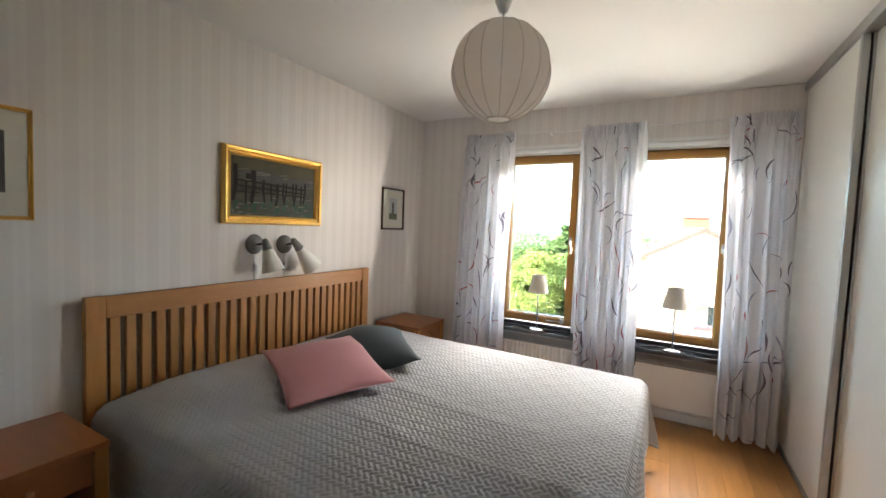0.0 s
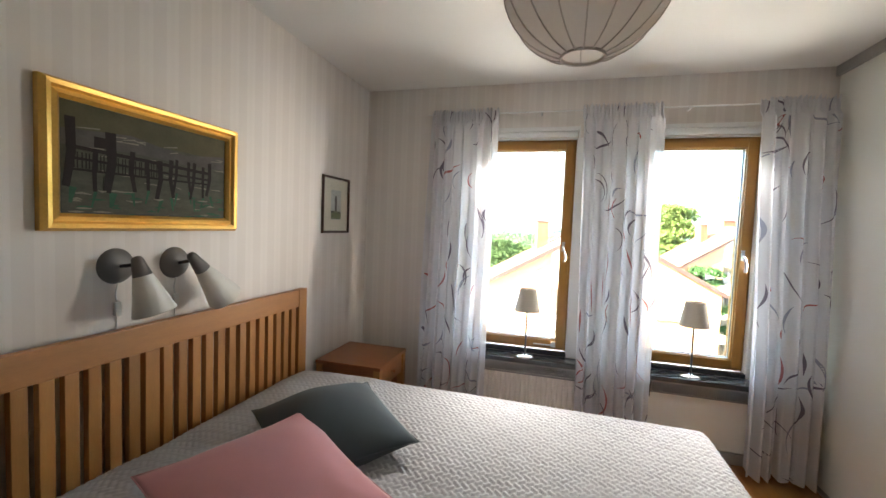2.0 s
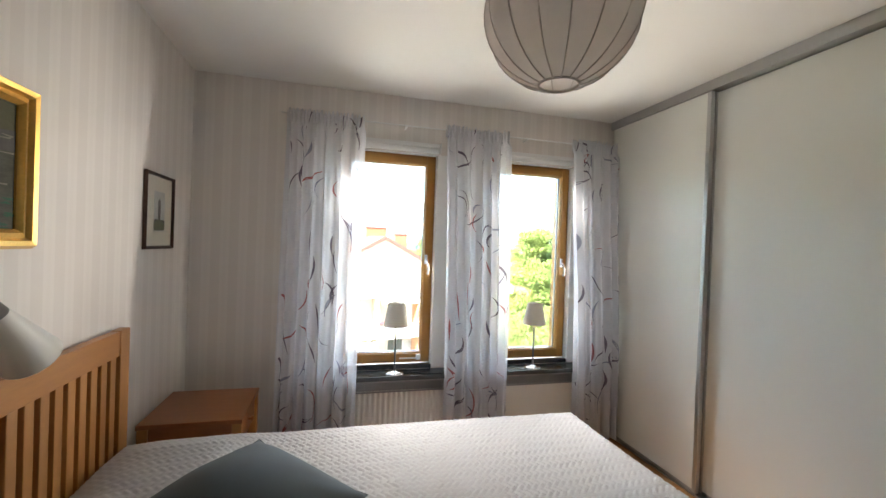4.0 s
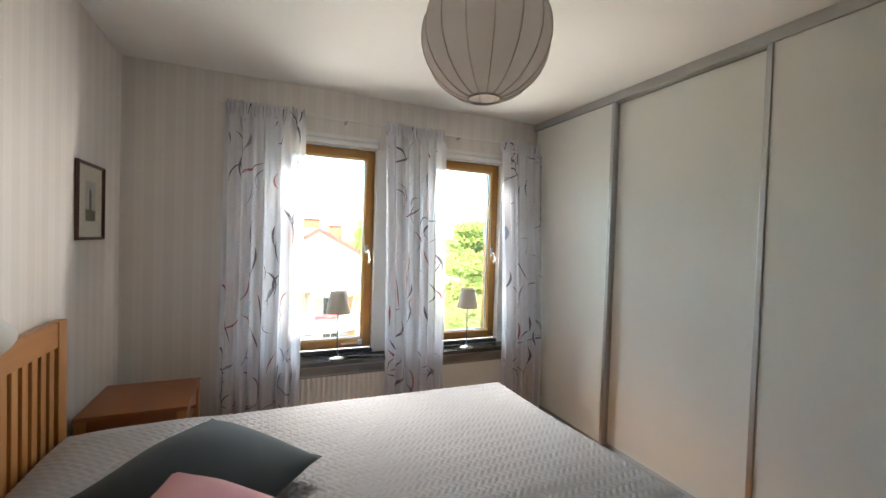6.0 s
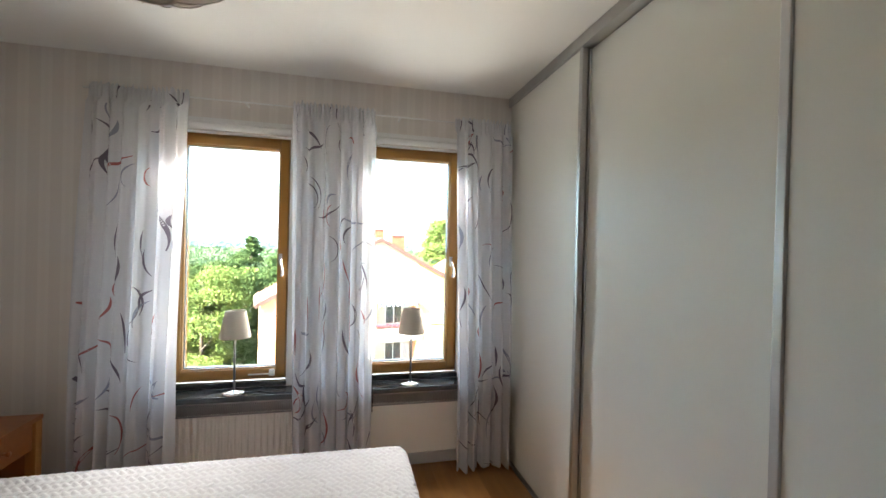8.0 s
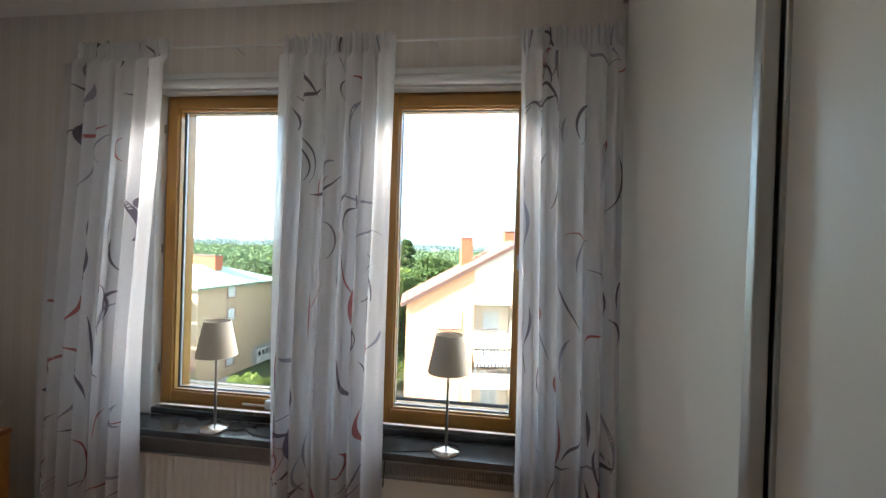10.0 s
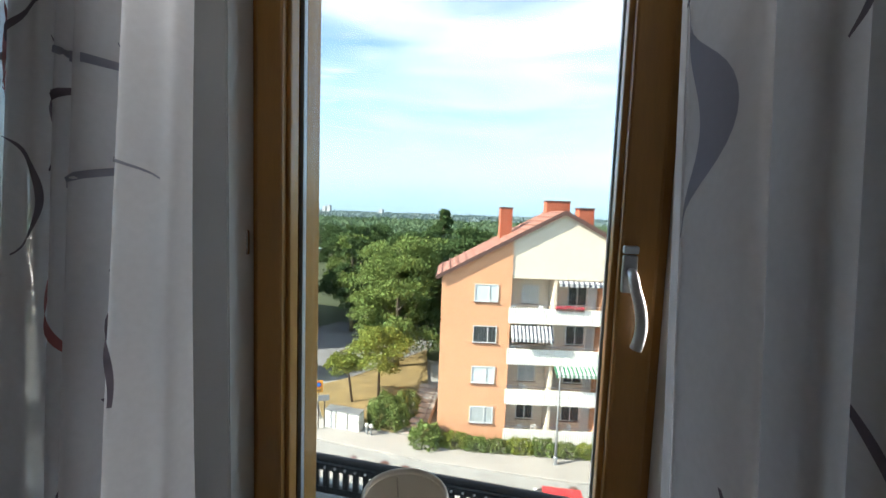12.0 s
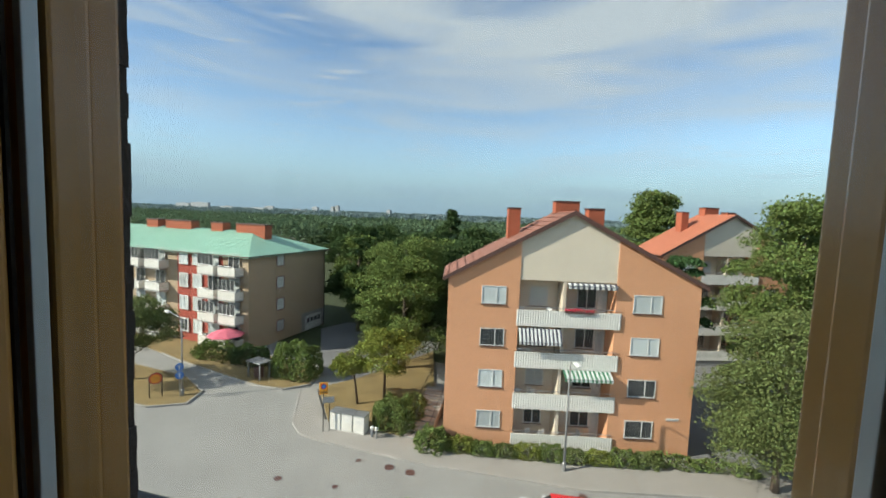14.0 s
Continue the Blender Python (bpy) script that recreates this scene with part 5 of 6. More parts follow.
def gabled_house(at, turn, tile, detail, label):
    """A four-storey rendered house, its gable with stacked loggias towards the street."""
    hs = thing("apartment_building", at, label, "building", turn=turn)
    rnd = random.Random(7)
    W, ua, ub, D = 16.5, 4.72, 11.05, 5.4
    eave, apex, mid, bot = 11.70, 16.08, 8.0, -0.05

    def roofline(u):
        return eave + (apex - eave) * (u / mid if u < mid else (W - u) / (W - mid))

    part("wall", prism([(0, bot), (ua, bot), (ua, roofline(ua)), (0, eave)], 0, D), ORANGE, hs, "orange rendered wall")
    part("wall", prism([(ub, bot), (W, bot), (W, eave), (ub, roofline(ub))], 0, D), ORANGE, hs, "orange rendered wall")
    part("gable_panel", prism([(ua + 0.002, 11.65), (ub - 0.002, 11.65), (ub - 0.002, roofline(ub) - 0.01), (mid, apex - 0.01), (ua + 0.002, roofline(ua) - 0.01)], 0.06, D), CREAM, hs, "cream gable panel")
    part("back_wall", box(ua + 0.002, ub - 0.002, 1.55, D, bot, 11.648), LOGGIA, hs)
    part("plinth", box(-0.02, W + 0.02, -0.02, D, -0.9, 0.18), PLINTH, hs, "grey plinth")
    part("partition", box(7.60, 7.80, 0.10, 1.549, bot, 11.64), LOGGIA, hs)
    for s, u0, u1 in ((0, -0.35, mid), (1, W + 0.35, mid)):
        z0 = roofline(0) - (apex - eave) / mid * 0.35
        o = [(u0, z0 + 0.02), (u1, apex + 0.02), (u1, apex + 0.20), (u0, z0 + 0.16)]
        r = part("roof", prism(o, -0.18, D + 0.3), tile, hs, "tiled roof slope")
        part("verge", prism([(u0, z0 - 0.08), (u1, apex - 0.08), (u1, apex + 0.24), (u0, z0 + 0.20)], -0.25, -0.185), FASCIA, r, "brown verge board")
        if detail:
            for k in range(15):
                q = (k + 0.5) / 15
                uu, zz = u0 + (u1 - u0) * q, z0 + 0.24 + (apex - z0) * q
                part("tile_course", box(uu - 0.03, uu + 0.03, -0.17, D + 0.29, zz - 0.02, zz + 0.03), tile, r)
        part("gutter", tube([(u0, -0.2, z0 + 0.05), (u0, D + 0.3, z0 + 0.05)], 0.07, 8), FASCIA, hs)
    for u0, u1, v, zt in ((4.15, 5.0, 3.2, 16.35), (7.75, 9.5, 4.2, 17.0), (10.0, 11.1, 3.4, 16.5)):
        zz = min(roofline(u0), roofline(u1)) - 0.2
        h = zt - zz - 0.55
        c = part("chimney", box(u0, u1, v, v + 1.0, zz, zz + h + 0.55), BRICK, hs, "red brick chimney")
        part("cap", box(u0 - 0.05, u1 + 0.05, v - 0.05, v + 1.05, zz + h + 0.552, zz + h + 0.66), FASCIA, c)
        if detail:
            for k in range(int(h / 0.25)):
                part("brick_course", box(u0 - 0.012, u1 + 0.012, v - 0.012, v + 1.012, zz + 0.6 + k * 0.25, zz + 0.78 + k * 0.25), BRICK, c)
    for k in range(4):
        zs = 10.0 - 2.84 * k
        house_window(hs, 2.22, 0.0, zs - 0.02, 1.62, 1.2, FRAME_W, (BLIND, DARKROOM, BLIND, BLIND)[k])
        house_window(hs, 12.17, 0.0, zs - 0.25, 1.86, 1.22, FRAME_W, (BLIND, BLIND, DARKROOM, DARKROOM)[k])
        zp = 8.66 - 2.84 * k
        part("loggia_floor", box(ua + 0.003, ub - 0.003, 0.0, 1.549, zp - 0.05, zp + 0.12), LOGGIA, hs)
        V, F = corrugated(ua - 0.14, ub + 0.36, -0.10, zp - 0.06, zp + 1.02)
        b = raw("parapet", V, F, PARAPET, hs, "white corrugated parapet")
        rb = bmesh.new()
        tube([(ua - 0.1, -0.05, zp + 1.22), (ub + 0.3, -0.05, zp + 1.22)], 0.025, 6, rb)
        for q in range(8):
            uu = ua + (ub - ua) * q / 7
            tube([(uu, -0.05, zp + 1.0), (uu, -0.05, zp + 1.22)], 0.015, 5, rb)
        part("handrail", rb, STEEL, b)
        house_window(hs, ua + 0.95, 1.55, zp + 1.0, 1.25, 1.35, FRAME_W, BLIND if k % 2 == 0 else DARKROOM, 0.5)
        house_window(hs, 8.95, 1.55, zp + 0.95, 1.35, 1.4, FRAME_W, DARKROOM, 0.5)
        house_window(hs, 10.35, 1.55, zp + 0.15, 0.62, 2.1, FRAME_W, BLIND, 0.9, sill=False)
        if detail:
            # tables, chairs and pots behind the rails
            for q in range(3):
                uu = rnd.choice((5.1, 5.9, 6.8, 8.2, 9.3, 10.2)) + rnd.uniform(-0.2, 0.2)
                ch = thing("balcony_chair", (0, 0, 0), "small white chair on a loggia", "chair", "balcony furniture")
                ch.matrix_basis = pose(*at, 0, 0, turn) @ pose(uu, 0.8, zp + 0.12, 0, 0, rnd.uniform(0, 360))
                part("seat", box(-0.22, 0.22, -0.22, 0.22, 0.42, 0.46, 0.01, seg=1), SIGN_WHITE, ch)
                part("backrest", box(-0.22, 0.22, 0.19, 0.23, 0.461, 0.92, 0.01, seg=1), SIGN_WHITE, ch)
                for lx in (-0.19, 0.19):
                    for ly in (-0.19, 0.19):
                        part("leg", box(lx - 0.018, lx + 0.018, ly - 0.018, ly + 0.018, 0.0, 0.419), SIGN_WHITE, ch)
    return hs, roofline


A_AT, A_TURN = (-3.47, 26.0, GZ), 12.0
gabled_house(A_AT, A_TURN, TILE, True, "orange rendered apartment house with a cream gable and white loggias")
gabled_house((15.0, 47.8, GZ + 0.7), 20.0, TILE_RED, False, "orange house with a red tile roof behind trees")
A_M = pose(*A_AT, 0, 0, A_TURN)


def awning(u0, u1, z, out, m1, m2, label, n, fall=0.75):
    """Striped cloth let down over a parapet."""
    a = thing("awning", (0, 0, 0), label, "awning", "loggia awnings")
    a.matrix_basis = A_M
    for k in range(n):
        x0, x1 = u0 + (u1 - u0) * k / n, u0 + (u1 - u0) * (k + 1) / n
        V = [(x0, -0.05, z), (x1, -0.05, z), (x1, -0.05 - out, z - fall), (x0, -0.05 - out, z - fall), (x0, -0.06 - out, z - fall - 0.2), (x1, -0.06 - out, z - fall - 0.2)]
        V += [(x, y + 0.02, zz - 0.015) for x, y, zz in V]
        F = [(0, 1, 2, 3), (3, 2, 5, 4), (6, 9, 8, 7), (9, 10, 11, 8), (0, 6, 7, 1), (4, 5, 11, 10)]
        raw("stripe", V, F, (m1, m2)[k % 2], a)
    part("front_bar", tube([(u0, -0.05 - out, z - fall - 0.01), (u1, -0.05 - out, z - fall - 0.01)], 0.025, 6), STEEL, a)


awning(4.78, 7.58, 8.45, 0.60, AWN_W, AWN_B, "let down awning with white and dark blue stripes", 22)
awning(7.82, 10.95, 5.75, 0.75, AWN_G, AWN_W, "let down awning with green and white stripes", 22, 0.32)
awning(7.82, 11.0, 11.60, 0.30, AWN_W, AWN_B, "rolled awning with pale and dark stripes", 18, 0.14)
for u, v, z in ((8.6, -0.16, 9.75), (9.3, -0.16, 9.72), (8.0, -0.16, 9.75)):
    fb = thing("flower_box", (0, 0, 0), "flower box with red blooms on a parapet", "flower box", "flower boxes")
    fb.matrix_basis = A_M @ pose(u, v, z)
    part("trough", box(-0.3, 0.3, -0.09, 0.05, -0.16, 0.0, 0.01, seg=1), FASCIA, fb)
    rg = np.random.default_rng(int(u * 10))
    v_, f_ = leaf_sheet(rg.uniform((-0.3, -0.12, 0.0), (0.3, 0.06, 0.16), (60, 3)), 0.05, rg)
    raw("blooms", v_.tolist(), f_.tolist(), FLOWER, fb)
sg = thing("street_name_plate", (0, 0, 0), "small white street name plate on the house", "sign")
sg.matrix_basis = A_M @ pose(15.3, -0.02, 2.65)
part("plate", box(-0.42, 0.42, -0.02, 0.018, -0.09, 0.09, 0.01, seg=1), SIGN_WHITE, sg)
part("lettering", box(-0.32, 0.32, -0.024, -0.0205, -0.025, 0.025), INK, sg)


def hipped_house(at, turn, label):
    """The long house: tan end wall, red and tan front with balconies, green hipped roof. u runs along the front, v back."""
    hs = thing("apartment_building", at, label, "building", turn=turn)
    L, D, H = 62.0, 13.4, 10.5
    # local x runs back along the front facade to -x, y across the depth
    part("wall", box(-3.6, 0, 0, D, 0, H), TAN, hs, "tan rendered wall")
    part("wall", box(-10.6, -3.602, 0, D, 0, H), REDWALL, hs, "dark red rendered wall")
    part("wall", box(-L, -10.602, 0, D, 0, H), TAN, hs, "tan rendered wall")
    bm = bmesh.new()
    e, zr = 0.45, 2.3
    base = [bm.verts.new(p) for p in ((-L - e, -e, H), (e, -e, H), (e, D + e, H), (-L - e, D + e, H))]
    low = [bm.verts.new((v.co.x, v.co.y, H - 0.18)) for v in base]
    r0, r1 = bm.verts.new((-L + 6, D / 2, H + zr)), bm.verts.new((-6.0, D / 2, H + zr))
    for f in ((base[0], base[1], r1, r0), (base[1], base[2], r1), (base[2], base[3], r0, r1), (base[3], base[0], r0)):
        bm.faces.new(f)
    for k in range(4):
        j = (k + 1) % 4
        bm.faces.new((low[k], low[j], base[j], base[k]))
    bm.faces.new(low[::-1])
    rf = part("roof", bm, COPPER, hs, "green sheet copper hipped roof")
    for k in range(40):
        uu = -0.6 - k * 1.2
        q = 1.0 if uu < -5 else -uu / 5
        part("seam", tube([(uu, -e, H + 0.02), (uu if uu < -5 else uu - 0.0, -e + (D / 2 + e) * min(1, (0.45 - uu) / 6.45), H + 0.02 + zr * min(1, (0.45 - uu) / 6.45))], 0.025, 4), COPPER, rf)
    part("gutter", tube([(-L, -e, H - 0.05), (e, -e, H - 0.05), (e, D + e, H - 0.05)], 0.07, 6), FASCIA, hs)
    part("downpipe", tube([(0.06, D - 0.15, H - 0.2), (0.06, D - 0.15, 0.1)], 0.06, 6), DARKSTEEL, hs)
    for u0, w in ((-8.0, 4.6), (-12.2, 2.0), (-20.5, 4.8), (-24.2, 2.2), (-34, 4.0)):
        c = part("chimney", box(u0, u0 + w, D / 2 - 0.8, D / 2 + 0.4, H + 1.2, H + 3.1), BRICK, hs, "wide red brick chimney")
        part("cap", box(u0 - 0.08, u0 + w + 0.08, D / 2 - 0.88, D / 2 + 0.48, H + 3.102, H + 3.22), FASCIA, c)
    rnd = random.Random(11)
    for k in range(4):
        z = 1.0 + 2.62 * k
        # end wall windows face +x: thin boxes on that side
        wv = 4.2
        wd = part("window", box(0.004, 0.03, wv, wv + 1.15, z + 0.2, z + 1.5), BLIND, hs, "square window with a drawn blind")
        fr = bmesh.new()
        for d in ((wv - 0.11, wv, z + 0.09, z + 1.61), (wv + 1.15, wv + 1.26, z + 0.09, z + 1.61), (wv, wv + 1.15, z + 0.09, z + 0.2), (wv, wv + 1.15, z + 1.5, z + 1.61)):
            box(0.004, 0.06, d[0], d[1], d[2], d[3], bm=fr)
        part("surround", fr, FRAME_R, wd, "maroon surround")
        for u in (-7.9, -10.0):
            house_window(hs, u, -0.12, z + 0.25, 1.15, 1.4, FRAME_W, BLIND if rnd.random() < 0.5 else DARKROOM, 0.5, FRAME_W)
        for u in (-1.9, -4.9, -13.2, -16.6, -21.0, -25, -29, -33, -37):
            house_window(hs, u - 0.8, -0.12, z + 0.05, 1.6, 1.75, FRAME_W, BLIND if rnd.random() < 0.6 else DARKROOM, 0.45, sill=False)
            b = part("balcony", box(u - 1.15, u + 1.2, -1.2, -0.002, z - 0.62, z - 0.47), PLINTH, hs, "projecting balcony slab")
            fr = bmesh.new()
            box(u - 1.15, u + 1.2, -1.2, -1.15, z - 0.468, z + 0.42, bm=fr)
            box(u - 1.15, u - 1.1, -1.149, -0.003, z - 0.468, z + 0.42, bm=fr)
            box(u + 1.15, u + 1.2, -1.149, -0.003, z - 0.468, z + 0.42, bm=fr)
            part("front", fr, PARAPET, b, "pale balcony front")
            part("rail", tube([(u - 1.13, -1.18, z + 0.56), (u + 1.18, -1.18, z + 0.56)], 0.025, 5), STEEL, b)
            if rnd.random() < 0.25:
                g = part("glazing", box(u - 1.13, u + 1.18, -1.16, -1.14, z + 0.58, z + 1.75), DARKROOM, b, "glazed balcony front")
                for q in range(5):
                    part("glazing_bar", box(u - 1.15 + q * 0.57, u - 1.1 + q * 0.57, -1.18, -1.165, z + 0.58, z + 1.75), FRAME_W, g)
    # garage doors at the foot of the end wall
    gd = part("garage_door", box(0.004, 0.05, 9.4, 12.6, 0.05, 1.9), FRAME_W, hs, "pale garage door with small panes")
    for q in range(4):
        part("garage_pane", box(0.052, 0.06, 9.6 + q * 0.75, 10.15 + q * 0.75, 1.0, 1.6), DARKROOM, gd)
    part("base_band", box(0.003, 0.0035, 8.6, D, 0.05, 2.4), PLINTH, hs)
    return hs


hipped_house((-28.0, 37.1, GZ), -6.0, "long tan and red house with a green copper roof")

# ---- street things ----
def street_lamp(at, h, turn, label, arm=1.0):
    s = thing("street_lamp", at, label, "street lamp", "street lamps", turn=turn)
    part("pole", tube([(0, 0, 0), (0, 0, h * 0.5), (0, 0, h - 0.35), (arm * 0.25, 0, h - 0.08), (arm, 0, h)], [0.085, 0.065, 0.05, 0.045, 0.04], 10), STEEL, s, "grey steel pole", True)
    hd = bmesh.new()
    box(arm - 0.1, arm + 0.62, -0.14, 0.14, h - 0.05, h + 0.09, 0.05, bm=hd)
    part("head", hd, SIGN_WHITE, s, "pale lamp head")
    part("lens", box(arm + 0.05, arm + 0.55, -0.10, 0.10, h - 0.10, h - 0.051, 0.02, seg=1), OPAL, s)
    part("foot", lathe([(0.13, 0.0), (0.13, 0.5), (0.09, 0.55)], 12), STEEL, s)


street_lamp((4.5, 25.35, GZ + 0.12), 7.1, -70, "tall grey street lamp on the footway", 0.7)
street_lamp((-25.6, 26.4, GZ + 0.12), 6.6, 160, "grey street lamp on the traffic island", 2.2)


def disc_sign(parent, z, r, m1, m2, y=-0.06):
    d = part("disc", lathe([(r, 0.0), (r, 0.02), (0.0, 0.02)], 28, (0, y, z), axis="y"), m1, parent)
    return d


bs = thing("road_sign", (-25.5, 26.05, GZ + 0.12), "two round blue road signs on one post", "road sign", "road signs", turn=46)
part("post", tube([(0, 0, 0), (0, 0, 2.9)], 0.03, 8), STEEL, bs)
for z in (2.55, 1.85):
    disc_sign(bs, z, 0.31, BLUE_SIGN, None)
    part("arrow", box(-0.035, 0.035, -0.068, -0.0605, z - 0.17, z + 0.17, 0.01, seg=1), SIGN_WHITE, bs)
    part("arrow_head", prism([(-0.12, z + 0.05), (0.12, z + 0.05), (0.0, z + 0.21)], -0.072, -0.0685), SIGN_WHITE, bs)
ss = thing("speed_sign", (-27.3, 25.5, GZ + 0.12), "round yellow speed sign reading 30 on a frame", "road sign", "road signs", turn=48)
for x in (-0.42, 0.42):
    part("post", tube([(x, 0, 0), (x, 0, 1.75)], 0.04, 8), DARKSTEEL, ss)
part("board", lathe([(0.48, 0.0), (0.48, 0.03), (0.0, 0.03)], 28, (0, -0.04, 1.55), axis="y"), DARKSTEEL, ss)
part("ring", lathe([(0.44, 0.0), (0.44, 0.02), (0.0, 0.02)], 28, (0, -0.062, 1.55), axis="y"), RED_SIGN, ss)
part("face", lathe([(0.34, 0.0), (0.34, 0.02), (0.0, 0.02)], 28, (0, -0.084, 1.55), axis="y"), YELLOW_SIGN, ss)


def lettering(text, size, m, parent, at, name="digits"):
    c = bpy.data.curves.new(name, "FONT")
    c.body, c.size, c.extrude, c.align_x, c.align_y = text, size, 0.003, "CENTER", "CENTER"
    tmp = new(name, c)
    me = bpy.data.meshes.new_from_object(tmp.evaluated_get(bpy.context.evaluated_depsgraph_get()))
    bpy.data.objects.remove(tmp)
    o = finish(name, me, m, parent)
    o.matrix_basis = pose(*at, 90, 0, 0)
    return o


lettering("30", 0.40, DARKSTEEL, ss, (0, -0.09, 1.55))
ps = thing("parking_sign", (-11.9, 24.9, GZ + 0.12), "yellow no-parking sign above a grey board on a post", "road sign", "road signs", turn=26)
part("post", tube([(0, 0, 0), (0, 0, 3.6)], 0.035, 8), DARKSTEEL, ps)
part("post", tube([(0.42, 0, 0), (0.42, 0, 2.5)], 0.035, 8), DARKSTEEL, ps)
part("yellow_board", box(-0.28, 0.30, -0.07, -0.04, 2.75, 3.62, 0.01, seg=1), YELLOW_SIGN, ps)
part("ring", lathe([(0.21, 0.0), (0.21, 0.012), (0.0, 0.012)], 24, (0.01, -0.083, 3.32), axis="y"), RED_SIGN, ps)
part("blue_disc", lathe([(0.15, 0.0), (0.15, 0.012), (0.0, 0.012)], 24, (0.01, -0.097, 3.32), axis="y"), BLUE_SIGN, ps)
part("bar_text", box(-0.2, 0.22, -0.078, -0.0705, 2.86, 2.95), DARKSTEEL, ps)
part("grey_board", box(-0.05, 0.75, -0.07, -0.04, 2.1, 2.55, 0.01, seg=1), STEEL, ps)


def cabinet(x, y, turn):
    c = thing("utility_cabinet", (x, y, GZ + 0.12), "pale grey steel street cabinet with a sloped lid", "cabinet", "street cabinets", turn=turn)
    part("body", prism([(-0.42, 0.0), (0.42, 0.0), (0.42, 1.25), (-0.42, 1.25)], -0.38, 0.38), PARAPET, c)
    lid = bmesh.new()
    box(-0.45, 0.45, -0.43, 0.43, 1.251, 1.33, 0.015, bm=lid)
    part("lid", lid, STEEL, c, "grey lid")
    d = part("door", box(-0.38, 0.38, -0.405, -0.381, 0.08, 1.2, 0.008, seg=1), PARAPET, c)
    part("label_plate", box(-0.12, 0.18, -0.415, -0.4055, 0.78, 1.05), SIGN_WHITE, d, "white label")
    part("handle", box(0.02, 0.08, -0.425, -0.4155, 0.86, 0.98), DARKSTEEL, d)


for k in range(3):
    cabinet(-11.2 + k * 0.92, 25.75 - k * 0.02, -2)
structure(part("plinth", box(-11.8, -8.7, 25.15, 26.3, GZ + 0.10, GZ + 0.125), KERB), "concrete base under the street cabinets", "plinth")
for x, y in ((-8.35, 25.3), (-8.0, 25.25)):
    b = thing("bollard", (x, y, GZ + 0.12), "short grey bollard on the footway", "bollard", "bollards")
    part("post", tube([(0, 0, 0), (0, 0, 0.55)], 0.08, 10), STEEL, b)
    part("cap", lathe([(0.13, 0.55), (0.13, 0.75), (0.0, 0.82)], 14), PARAPET, b, "", True)

st = thing("garden_steps", (-5.4, 25.4, GZ + 0.12), "concrete steps with a steel handrail beside the house", "steps")
for k in range(10):
    part("step", box(-0.9, 0.9, 0.5 + k * 0.62, 0.5 + (k + 1) * 0.62, -0.05, 0.12 * (k + 1), 0.01, seg=1), FOOTWAY, st)
part("landing", box(-0.9, 0.9, -0.6, 0.499, -0.05, 0.012), FOOTWAY, st)
for x in (-0.85, 0.85):
    part("handrail", tube([(x, 0.5, 0.95), (x, 6.7, 2.15)], 0.03, 6), DARKSTEEL, st)
    for k in range(13):
        part("baluster", tube([(x, 0.5 + k * 0.5, 0.1 + k * 0.096), (x, 0.5 + k * 0.5, 0.95 + k * 0.097)], 0.015, 5), DARKSTEEL, st)
sd = thing("bicycle_shelter", (-22.4, 31.6, GZ + 0.12), "small open steel shelter on the grass", "shelter", turn=-15)
for x in (-0.8, 0.8):
    for y in (-0.5, 0.5):
        part("post", box(x - 0.05, x + 0.05, y - 0.05, y + 0.05, 0, 1.5), STEEL, sd)
part("roof", box(-0.95, 0.95, -0.65, 0.65, 1.501, 1.58, 0.01, seg=1), STEEL, sd)
part("bin", box(-0.3, 0.35, -0.3, 0.3, 0.0, 1.0, 0.03), FASCIA, sd)
pa = thing("parasol", (-29.9, 36.0, GZ + 0.12), "open pink garden parasol", "parasol")
part("pole", tube([(0, 0, 0), (0, 0, 2.5)], 0.03, 8), STEEL, pa)
part("canopy", lathe([(1.9, 1.95), (1.88, 2.0), (1.0, 2.38), (0.05, 2.62), (0.0, 2.63)], 8), PARASOL, pa, "pink cloth canopy")
fn = thing("fence", (-14.0, 33.9, GZ + 0.2), "black steel fence along the yard", "fence", turn=60)
part("top_rail", tube([(0, 0, 1.0), (9, 0, 1.0)], 0.025, 6), DARKSTEEL, fn)
part("bottom_rail", tube([(0, 0, 0.2), (9, 0, 0.2)], 0.02, 6), DARKSTEEL, fn)
for k in range(46):
    part("bar", tube([(k * 0.2, 0, 0.0), (k * 0.2, 0, 1.0)], 0.012, 4), DARKSTEEL, fn)


